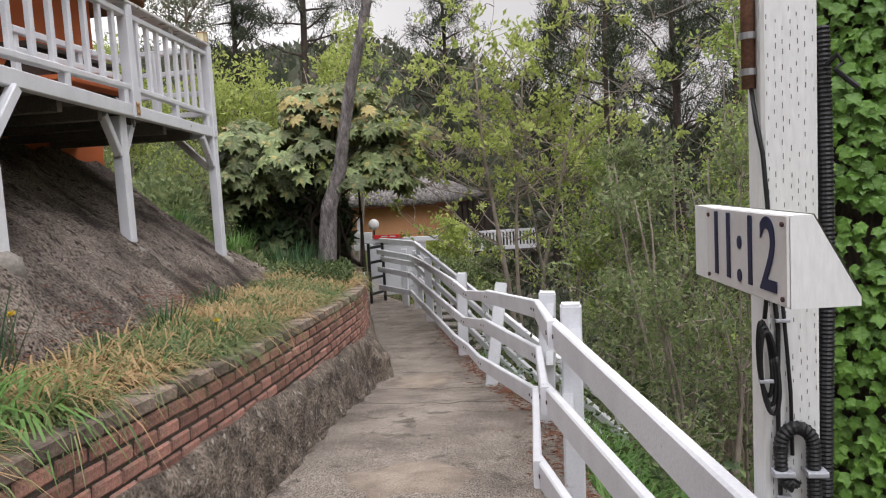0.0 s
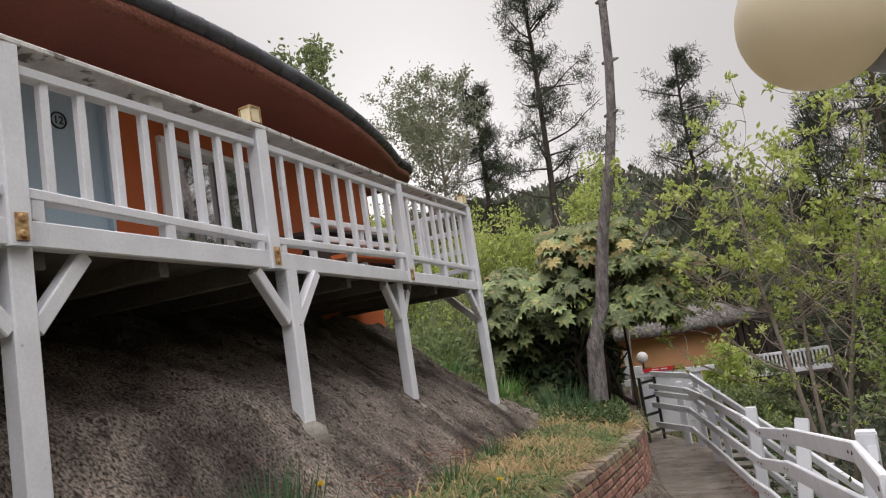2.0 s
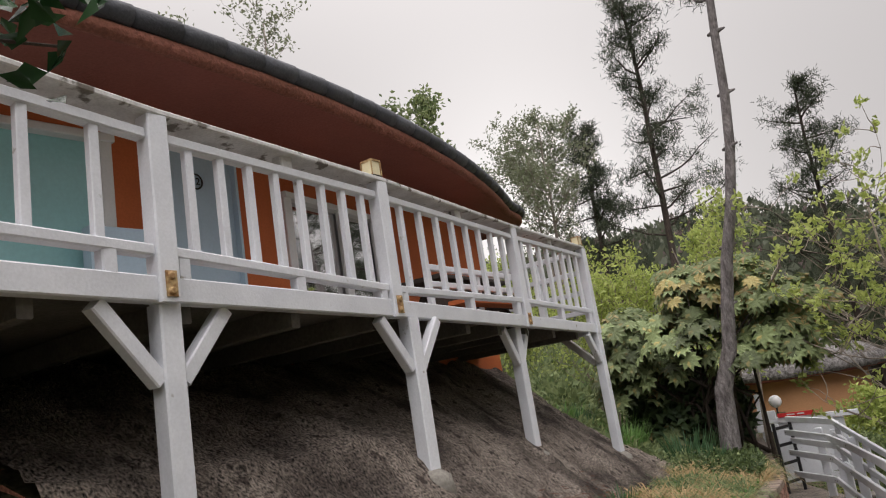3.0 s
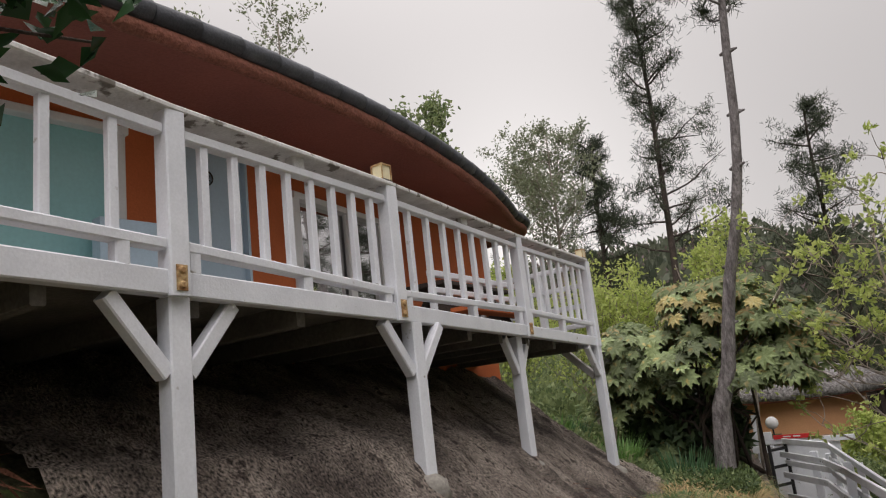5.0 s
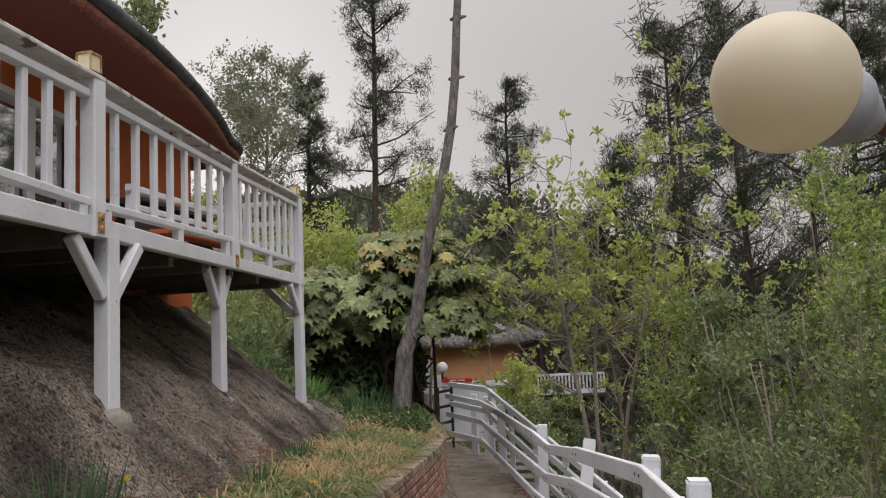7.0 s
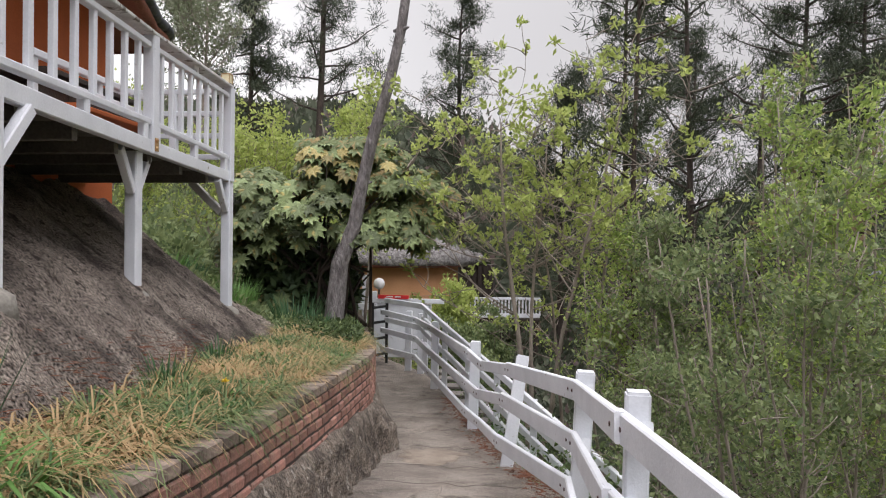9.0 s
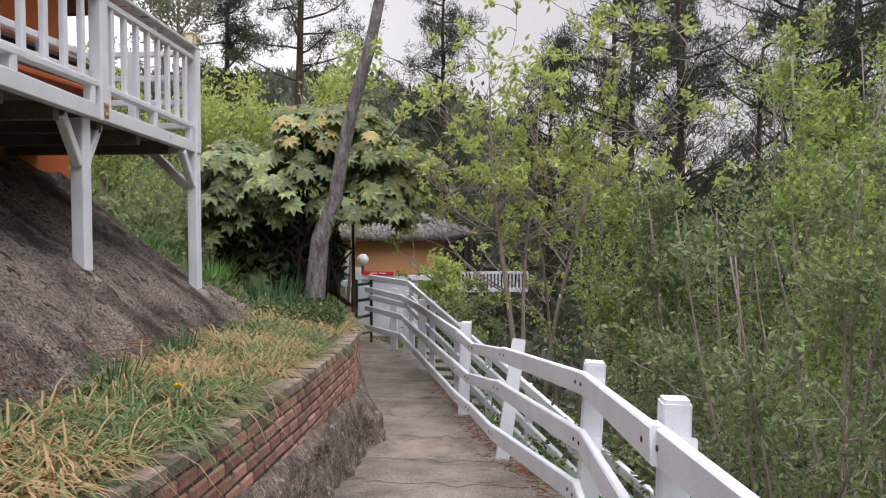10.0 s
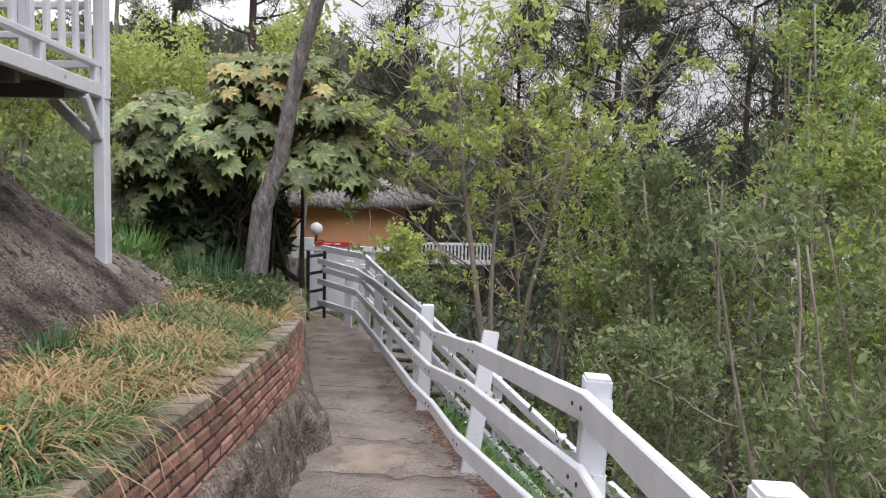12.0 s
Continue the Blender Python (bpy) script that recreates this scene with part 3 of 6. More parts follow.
for kind_, pts in RAILS.items():
    for k, (a, b) in enumerate(zip(pts[:-1], pts[1:])):
        a, b = np.array(a), np.array(b)
        d = (b - a) / np.linalg.norm(b - a)
        side = np.array([-0.062, -0.02, 0]) if k not in (0,) else np.array([-0.05, -0.01, 0])
        ob = thing("fence_rail", f"white-painted wooden {kind_} rail bolted to the fence posts", "rail", tuple((a + b) / 2), "white path fence rails")
        b_ = Build().beam(a + side - d * (0.05 if k % 2 else 0.03), b + side + d * 0.03 + np.array([0.006 * (k % 2), 0, 0]), 0.040, 0.118 if k < 3 else 0.10, (0, 0, 1), 0.007)
        part("board", b_, WHITE, ob)
        for q, s in ((a, 1), (b, -1)):
            bl = Build()
            c = q + side + d * 0.06 * s
            nrm = np.cross(d, (0, 0, 1.0))
            nrm /= np.linalg.norm(nrm)
            nrm = nrm if nrm[0] < 0 else -nrm
            bl.tube([c + nrm * 0.017, c + nrm * 0.0235], 0.010, 8)
            part("bolt", bl, BOLT, ob, "rusty bolt head")

# joint blocks behind the rails at the nearest posts
for at in ((0.165, 3.25, 0.83), (0.06, 4.83, 0.66), (0.12, 3.25, 0.55), (0.045, 4.83, 0.35)):
    ob = tagged(part("joint_block", Build().beam(np.array(at) - (0.01, 0.09, -0.03), np.array(at) + (0.0, 0.09, -0.03), 0.045, 0.09), WHITE), "short white wooden block joining two fence rails", "block", "rail joint blocks")

# ---- sign post with its cables ----
sign_post = thing("sign_post", "thick white treated post carrying a number sign and cables", "post", (0.405, 1.455, 0.05))
part("shaft", Build().beam((0.405, 1.455, -0.1), (0.405, 1.455, 1.835), 0.096, 0.096, (0, 1, 0), 0.006), POSTWHITE, sign_post)
part("top_chamfer", Build().beam((0.405, 1.455, 1.835), (0.405, 1.455, 1.852), 0.080, 0.080, (0, 1, 0), 0.004), POSTWHITE, sign_post)
slits = Build()
for k in range(58):
    for j in range(7):
        x, z = 0.367 + j * 0.0128 + rng.uniform(-0.002, 0.002), 0.5 + k * 0.0225 + (0.011 if j % 2 else 0) + rng.uniform(-0.003, 0.003)
        if rng.random() < 0.22:
            continue
        h = rng.uniform(0.003, 0.0055)
        slits.add([(x - 0.0007, 1.4062, z - h), (x + 0.0007, 1.4062, z - h), (x + 0.0007, 1.4062, z + h), (x - 0.0007, 1.4062, z + h)], [(0, 1, 2, 3)])
tagged(part("incision", slits, SLIT, sign_post, "rows of small dark treatment slits"), kind="stuff")
# number sign: a mitred block with an enamel plate on its long face
sign = thing("number_sign", "white wooden block sign with dark blue numbers 11:12", "sign", (0.26, 1.22, 1.36))
near, far_ = np.array([0.288, 1.035, 0]), np.array([0.237, 1.405, 0])
across = np.array([0.094, 0.013, 0])
z0, z1 = 1.325, 1.452
pts = []
for e in (near, far_):
    pts += [e + (0, 0, z0), e + across + (0, 0, z0), e + across + (0, 0, z0 + 0.012), e + across * 0.32 + (0, 0, z1), e + (0, 0, z1)]
part("block", Build().add(pts, [(4, 3, 2, 1, 0), (5, 6, 7, 8, 9), (0, 1, 6, 5), (1, 2, 7, 6), (3, 4, 9, 8), (4, 0, 5, 9)]), POSTWHITE, sign)
out = np.array([-0.002, -0.0004, 0])
part("mitred_face", Build().add([pts[2] - out + (0, 0, 0.001), pts[3] - out + (0, 0, 0.001), pts[8] - out + (0, 0, 0.001), pts[7] - out + (0, 0, 0.001)], [(0, 1, 2, 3)]), MOSSY, sign, "mossy sawn slope")
along = (near - far_) / np.linalg.norm(near - far_)
face = np.array([-along[1], along[0], 0])
face = face if face[0] < 0 else -face
mid = (near * 0.58 + far_ * 0.42)
pl = Build().beam(far_ + along * 0.075 + face * 0.003 + (0, 0, (z0 + z1) / 2 + 0.001), near - along * 0.001 + face * 0.003 + (0, 0, (z0 + z1) / 2 + 0.001), 0.004, 0.124, (0, 0, 1), 0.001)
plate = part("plate", pl, PLATE, sign, "slightly bowed white enamel plate")


def lettering(text, size, m, material, name, parent, label):
    cu = bpy.data.curves.new(name, "FONT")
    cu.body, cu.size, cu.align_x, cu.align_y, cu.extrude, cu.offset = text, size, "CENTER", "CENTER", 0.0006, 0.0012
    tmp = bpy.data.objects.new(name, cu)
    me = bpy.data.meshes.new_from_object(tmp)
    bpy.data.objects.remove(tmp)
    me.transform(m)
    return part(name, me, material, parent, label)


basis = Matrix((along.tolist(), (0, 0, 1), face.tolist())).transposed().to_4x4()
spot = far_ + along * 0.222 + face * 0.0062 + (0, 0, (z0 + z1) / 2)
for sign_char, o in (("1", -0.102), ("1", -0.050), (":", -0.006), ("1", 0.034), ("2", 0.096)):
    lettering(sign_char, 0.150, Matrix.Translation((spot + along * o).tolist()) @ basis @ Matrix.Diagonal((0.80, 1.0, 1.0, 1)), NAVY, "digit" if sign_char != ":" else "colon", sign, f"dark blue painted {sign_char}")
scr = Build()
for s in (0.085, 0.362):
    for z in (z0 + 0.012, z1 - 0.012):
        c = far_ + along * s + face * 0.005 + (0, 0, z)
        scr.tube([c, c + face * 0.003], 0.0035, 8)
part("screw", scr, BOLT, sign, "small dark screw heads")
# rusty pipe, lamp arm and globe
lamp = thing("globe_lamp", "cream plastic globe lamp on a rusty pipe arm", "lamp", (0.430, 1.505, 1.70))
gc = np.array([0.054, 1.086, 1.974])
ax = np.array([0.30, 0.25, -0.075])
ax /= np.linalg.norm(ax)
bend = [(0.430, 1.510, 1.695), (0.430, 1.510, 1.89), (0.427, 1.507, 1.922), (0.415, 1.495, 1.940), (0.39, 1.475, 1.942), tuple(gc + ax * 0.30), tuple(gc + ax * 0.17)]
part("arm", Build().tube(bend, 0.0125, 12), RUST, lamp, "flaking rusty steel pipe", True)
for z in (1.725, 1.790):
    part("clamp", Build().tube([(0.430, 1.510, z - 0.006), (0.430, 1.510, z + 0.006)], 0.0160, 12), STEEL, lamp, "galvanised pipe clamp")
part("socket", Build().tube([gc + ax * 0.082, gc + ax * 0.086, gc + ax * 0.115, gc + ax * 0.120, gc + ax * 0.150, gc + ax * 0.185, gc + ax * 0.190], [0.052, 0.056, 0.056, 0.050, 0.040, 0.022, 0.014], 24), GREYCAP, lamp, "grey plastic lamp holder", True)
bm = bmesh.new()
bmesh.ops.create_uvsphere(bm, u_segments=48, v_segments=28, radius=0.091, matrix=Matrix.Translation(gc.tolist()))
me = bpy.data.meshes.new("globe")
bm.to_mesh(me)
bm.free()
part("globe", me, GLOBE, lamp, "cream translucent globe", True)
# cables
cab = thing("black_cable", "black cable running down the post to a tied coil", "cable", (0.37, 1.40, 1.0))
part("drop", Build().tube([(0.348, 1.442, 1.665), (0.350, 1.42, 1.60), (0.356, 1.402, 1.54), (0.362, 1.401, 1.46), (0.366, 1.40, 1.38), (0.372, 1.400, 1.28), (0.378, 1.400, 1.22), (0.376, 1.399, 1.05), (0.380, 1.399, 0.80), (0.382, 1.399, 0.55)], 0.0042, 8), BLACK, cab, smooth=True)
coil = Build()
for k in range(3):
    c, a_, b_ = np.array([0.352 + 0.003 * k, 1.392 - 0.004 * k, 1.165 - 0.012 * k]), 0.011 + 0.002 * k, 0.070 + 0.004 * k
    coil.tube([c + (a_ * math.cos(t) - 0.25 * b_ * math.sin(t) * 0.3, 0.003 * math.sin(2 * t), b_ * math.sin(t)) for t in np.linspace(0.2 * k, 2 * math.pi + 0.2 * k, 30)], 0.0042, 7)
coil.tube([(0.352, 1.39, 1.24), (0.358, 1.392, 1.29), (0.362, 1.396, 1.33)], 0.0042, 7)
part("coil", coil, BLACK, cab, "tied loops of cable", True)
part("second_drop", Build().tube([(0.392, 1.399, 1.33), (0.386, 1.397, 1.26), (0.392, 1.397, 1.18), (0.398, 1.398, 1.10), (0.400, 1.398, 0.98)], 0.0036, 7), BLACK, cab, smooth=True)
tie = Build()
for at in ((0.352, 1.385, 1.125), (0.384, 1.394, 1.235), (0.384, 1.395, 0.90)):
    tie.beam(np.array(at) - (0.012, 0, 0), np.array(at) + (0.012, 0, 0), 0.012, 0.006)
part("tie", tie, GREYCAP, cab, "pale cable tie")
hose = thing("corrugated_conduit", "black corrugated conduit strapped to the white post", "conduit", (0.47, 1.44, 0.5))


def ribbed(pts, r, pitch=0.008):
    pts = np.asarray(pts, float)
    seg = np.r_[0, np.cumsum(np.linalg.norm(np.diff(pts, axis=0), axis=1))]
    s = np.arange(0, seg[-1], pitch / 2)
    fine = np.stack([np.interp(s, seg, pts[:, i]) for i in range(3)], 1)
    return fine, np.where(np.arange(len(s)) % 2, r, r * 0.84)


f, r = ribbed([(0.466, 1.43, 1.76), (0.468, 1.43, 1.70), (0.472, 1.43, 1.5), (0.474, 1.43, 1.3), (0.470, 1.43, 1.1), (0.467, 1.43, 0.8), (0.466, 1.43, 0.3)], 0.0155)
part("long_run", Build().tube(f, r, 12), BLACK, hose, "ribbed black conduit")
f, r = ribbed([(0.378, 1.392, 0.985), (0.376, 1.388, 1.00)] + [(0.405 - 0.029 * math.cos(t), 1.388, 1.0 + 0.036 * math.sin(t)) for t in np.linspace(0, math.pi, 14)] + [(0.434, 1.388, 0.97), (0.436, 1.388, 0.85), (0.436, 1.388, 0.5)], 0.0135)
part("bent_run", Build().tube(f, r, 12), BLACK, hose, "ribbed black conduit bent over")
f, r = ribbed([(0.376, 1.388, 0.995), (0.376, 1.385, 0.96), (0.382, 1.385, 0.935), (0.395, 1.386, 0.925), (0.404, 1.388, 0.94)], 0.0125)
part("bent_end", Build().tube(f, r, 12), BLACK, hose)
for x in (0.378, 0.436):
    part("strap", Build().beam((x - 0.018, 1.384, 0.952), (x + 0.018, 1.384, 0.952), 0.032, 0.011), GREYCAP, hose, "pale plastic strap")
part("knot", Build().tube([(0.468, 1.41, 1.69), (0.482, 1.40, 1.705), (0.492, 1.40, 1.69), (0.478, 1.40, 1.68), (0.50, 1.40, 1.66), (0.515, 1.395, 1.645)], 0.005, 7), BLACK, hose, "knotted black tie")

# the post, its sign and its cables stand together beside the first rail
for ob in (sign_post, sign, cab, hose):
    ob.location = Vector(ob.location) + Vector((0.085, 0.065, 0.035))

# ---- deck on posts ----
# first bay is stretched back out of view to block light from below the deck
D = [np.array(q) for q in ((-1.72, -2.2, 0), (-2.335, 1.59, 0), (-2.52, 3.08, 0), (-3.01, 5.33, 0), (-3.225, 7.12, 0))]
BEAM_LO, BEAM_HI = 2.150, 2.245
SAG = [0.03, 0.016, -0.005, 0.0, -0.050]
CAPS = [2.855, 2.873, 2.895, 2.985, 2.990]
LOWER = [2.375, 2.355, 2.300, 2.370, 2.325]
LOW = [None, (-2.36, 1.605), (-2.55, 3.235), (-3.05, 5.20), (-3.225, 7.12)]


def eave_x(y):
    return -3.33 - (y - 2.5) ** 2 / 26.6


def house_x(y):
    return eave_x(y) - 0.88 + 0.62 * min(1.0, max(0.0, (y - 5.4) / 2.6)) ** 1.5


deck = thing("deck", "raised white timber deck along the orange house", "deck", (-3.2, 3.2, 2.1))
rows = []
for k in range(len(D) - 1):
    a, b = D[k], D[k + 1]
    part("edge_beam", Build().beam(a + (0, 0, (BEAM_LO + BEAM_HI) / 2 + SAG[k]), b + (0, 0, (BEAM_LO + BEAM_HI) / 2 + SAG[k + 1]), 0.06, BEAM_HI - BEAM_LO, (0, 0, 1), 0.006), WHITE, deck, "white-painted edge beam with chipped spots")
floor_rows = [[(np.interp(y, [q[1] for q in D], [q[0] for q in D]) - 0.03 + (house_x(y) - 0.1 - np.interp(y, [q[1] for q in D], [q[0] for q in D])) * t, y, 2.232) for t in (0, 0.5, 1)] for y in np.arange(-2.2, 7.13, 0.3)]
floor_rows = [[(x, y, z - 0.012 + float(np.interp(y, [q[1] for q in D], SAG))) for x, y, z in r] for r in floor_rows]
part("floor_boards", Build().grid(floor_rows), DECKTOP, deck)
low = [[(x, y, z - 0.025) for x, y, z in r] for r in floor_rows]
part("underside", Build().grid(low), JOIST, deck, "dark grey-brown underside boards")
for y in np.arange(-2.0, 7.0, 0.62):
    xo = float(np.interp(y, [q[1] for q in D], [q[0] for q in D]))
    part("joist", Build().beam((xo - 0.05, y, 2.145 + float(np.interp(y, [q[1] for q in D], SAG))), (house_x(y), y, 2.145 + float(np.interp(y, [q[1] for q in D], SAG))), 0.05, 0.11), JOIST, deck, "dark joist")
part("end_beam", Build().beam((D[4][0] - 0.03, 7.09, 2.145), (house_x(7.1), 7.09, 2.145), 0.06, 0.11), WHITE, deck)

for k in range(1, 5):
    p = np.array([*LOW[k], 0.0])
    d = (D[k] - D[k - 1]) / np.linalg.norm(D[k] - D[k - 1])
    BL = BEAM_LO + SAG[k]
    foot = left_z(p[0], p[1]) - 0.02
    ob = thing("deck_post", "square white deck post with angled braces on the bank", "post", (p[0], p[1], foot), "deck support posts")
    part("shaft", Build().beam((p[0], p[1], foot), (p[0], p[1], BL), 0.088, 0.088, (0, 1, 0), 0.007), WHITE, ob)
    for s in ((-1, 1) if k < 4 else (-1,)):
        part("brace", Build().beam(p + d * 0.05 * s + (0, 0, BL - 0.275), p + d * 0.295 * s + (0, 0, BL - 0.008), 0.055, 0.062, (0, 0, 1), 0.006), WHITE, ob, "angled white brace")
    if k == 4:
        part("brace", Build().beam((p[0] - 0.05, p[1], BL - 0.30), (p[0] - 0.36, p[1], BL - 0.01), 0.06, 0.07, (0, 0, 1), 0.006), WHITE_OLD, ob, "weathered brace towards the house")
    lump = Build()
    lump.tube([(p[0] + 0.03, p[1] - 0.02, foot - 0.15), (p[0] + 0.03, p[1] - 0.02, foot - 0.02), (p[0] + 0.03, p[1] - 0.02, foot + 0.015)], [0.12, 0.095, 0.04], 12)
    part("footing", lump, FOOTING, ob, "rounded concrete footing", True)

for k in range(1, 5):
    p = D[k]
    ob = thing("railing_post", "square white railing post on the deck edge", "post", (p[0], p[1], BEAM_LO), "deck railing posts")
    part("shaft", Build().beam((p[0] + 0.012, p[1], BEAM_LO + SAG[k] - 0.002), (p[0] + 0.012, p[1], CAPS[k] - 0.002), 0.084, 0.084, (0, 1, 0), 0.006), WHITE, ob)
    if k < 4:
        br = Build().beam((p[0] + 0.0575, p[1] - 0.022, 2.212 + SAG[k]), (p[0] + 0.0575, p[1] + 0.022, 2.212 + SAG[k]), 0.006, 0.095, (0, 0, 1), 0.002)
        for z in (2.185, 2.24):
            br.tube([(p[0] + 0.059, p[1], z + SAG[k]), (p[0] + 0.069, p[1], z + SAG[k])], [0.018, 0.010], 10)
        part("bracket", br, BRASS, ob, "rusty yellow metal bracket")

for k in range(4):
    a, b = D[k], D[k + 1]
    d = (b - a) / np.linalg.norm(b - a)
    ln = np.linalg.norm(b - a)
    a2, b2 = a + d * 0.05, b - d * 0.05
    ob = thing("balustrade", "white wooden deck railing panel with square balusters", "railing", tuple((a + b) / 2 + (0, 0, BEAM_HI)), "deck railing panels")
    mix = lambda row, t: row[k] + (row[k + 1] - row[k]) * t  # noqa: E731
    part("top_rail", Build().beam(a2 + (0, 0, CAPS[k] - 0.075), b2 + (0, 0, CAPS[k + 1] - 0.075), 0.055, 0.042), WHITE, ob)
    part("bottom_rail", Build().beam(a2 + (0, 0, LOWER[k]), b2 + (0, 0, LOWER[k + 1]), 0.06, 0.042), WHITE, ob)
    part("cap_board", Build().beam(a - d * 0.004 + (-0.02, 0, CAPS[k] + 0.012), b + (-0.02, 0, CAPS[k + 1] + 0.012), 0.15, 0.026), WHITE_OLD, ob, "weathered flaking cap board")
    n = 14 if k == 0 else 8
    for i in range(n):
        t = (i + 1) / (n + 1)
        q = a + d * ln * t
        part("baluster", Build().beam(q + (0, 0, mix(LOWER, t) + 0.018), q + (0, 0, mix(CAPS, t) - 0.093), 0.036, 0.036, (0, 1, 0), 0.004), WHITE, ob)
    m = (a + b) / 2
    part("spacer", Build().beam(m + (-0.01, 0, mix(CAPS, 0.5) - 0.055), m + (-0.01, 0, mix(CAPS, 0.5)), 0.06, 0.075, (0, 1, 0)), WHITE_OLD, ob, "short spacer block")
    for t in (0.06, 0.5, 0.94):
        q = a + d * ln * t
        part("foot_block", Build().beam(q + (0, 0, BEAM_HI + mix(SAG, t) - 0.004), q + (0, 0, mix(LOWER, t) - 0.018), 0.055, 0.055, (0, 1, 0)), WHITE, ob)
# return railing at the far end, with level rails
ob = thing("end_railing", "white railing with level rails closing the deck end", "railing", (-4.0, 7.08, BEAM_HI))
for z in (2.33, 2.53, 2.74, 2.95):
    part("rail", Build().beam((D[4][0] - 0.06, 7.08, z), (house_x(7.1) + 0.1, 7.08, z), 0.05, 0.05), WHITE, ob)
for x in (-3.75, -4.35):
    part("upright", Build().beam((x, 7.08, 2.18), (x, 7.08, 2.94), 0.07, 0.07, (0, 1, 0)), WHITE, ob)
# lanterns on two posts
for k in (2, 4):
    p = D[k]
    ob = thing("post_lantern", "small square lantern with cream glass on a railing post", "lantern", (p[0], p[1], CAPS[k]), "deck lanterns")
    c = p + (-0.01, 0, CAPS[k] + 0.026)
    part("base", Build().beam(c, c + (0, 0, 0.018), 0.085, 0.085, (0, 1, 0)), DARKWOOD, ob, "dark lantern base")
    part("glass", Build().beam(c + (0, 0, 0.018), c + (0, 0, 0.098), 0.074, 0.074, (0, 1, 0)), CREAM, ob, "cream glass box")
    fr = Build()
    for sx in (-1, 1):
        for sy in (-1, 1):
            fr.beam(c + (0.038 * sx, 0.038 * sy, 0.014), c + (0.038 * sx, 0.038 * sy, 0.1), 0.007, 0.007, (0, 1, 0), 0.001)
    fr.beam(c + (0, 0, 0.098), c + (0, 0, 0.108), 0.086, 0.086, (0, 1, 0))
    part("frame", fr, BRASS, ob, "brassy lantern frame")

# ---- orange house with its wide eave ----
house = thing("house", "orange rendered house with a curved tiled eave above the deck", "house", (-6, 3, 1.6))
YS = list(np.arange(-4.0, 8.01, 0.25))


def wall_strip(y0, y1, z0, z1):
    ys = np.linspace(y0, y1, max(2, int((y1 - y0) / 0.2) + 1))
    b = Build()
    out_, in_ = [(house_x(y), y) for y in ys], [(house_x(y) - 0.2, y) for y in ys]
    loop = out_ + in_[::-1]
    n = len(loop)
    b.add([(x, y, z0) for x, y in loop] + [(x, y, z1) for x, y in loop], [(i, (i + 1) % n, n + (i + 1) % n, n + i) for i in range(n)] + [tuple(range(n - 1, -1, -1)), tuple(range(n, 2 * n))])
    return b


WALL_TOP = 3.945
OPEN = [(0.7, 2.56, 2.45, 3.66, "window"), (2.86, 3.57, 2.235, 3.80, "door"), (4.05, 5.45, 2.25, 3.52, "slider")]
cuts = [-4.0]
for y0, y1, z0, z1, kind_ in OPEN:
    part("wall", wall_strip(cuts[-1], y0, 0.9, WALL_TOP), ORANGE, house)
    part("wall", wall_strip(y0, y1, 0.9, z0), ORANGE, house)
    part("wall", wall_strip(y0, y1, z1, WALL_TOP), ORANGE, house)
    cuts.append(y1)
part("wall", wall_strip(cuts[-1], 7.6, 0.9, WALL_TOP), ORANGE, house)
part("end_wall", Build().beam((house_x(7.6), 7.5, 2.3), (-11, 7.5, 2.3), 0.2, 3.1), ORANGE, house)
part("end_wall", Build().beam((house_x(-4) + 0.0, -3.9, 2.3), (-11, -3.9, 2.3), 0.2, 3.1), ORANGE, house)
part("rear_wall", Build().beam((-11, -4, 2.3), (-11, 7.6, 2.3), 0.2, 3.1), ORANGE, house)
# near-black colour here stands in for the dimness of the unlit room
part("inner_screen", Build().beam((-6.2, -3.8, 2.9), (-6.2, 7.35, 2.9), 0.1, 2.0), INSIDE, house, "room wall with indoor dimness put into its colour")
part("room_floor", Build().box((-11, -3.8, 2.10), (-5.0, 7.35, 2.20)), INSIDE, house)


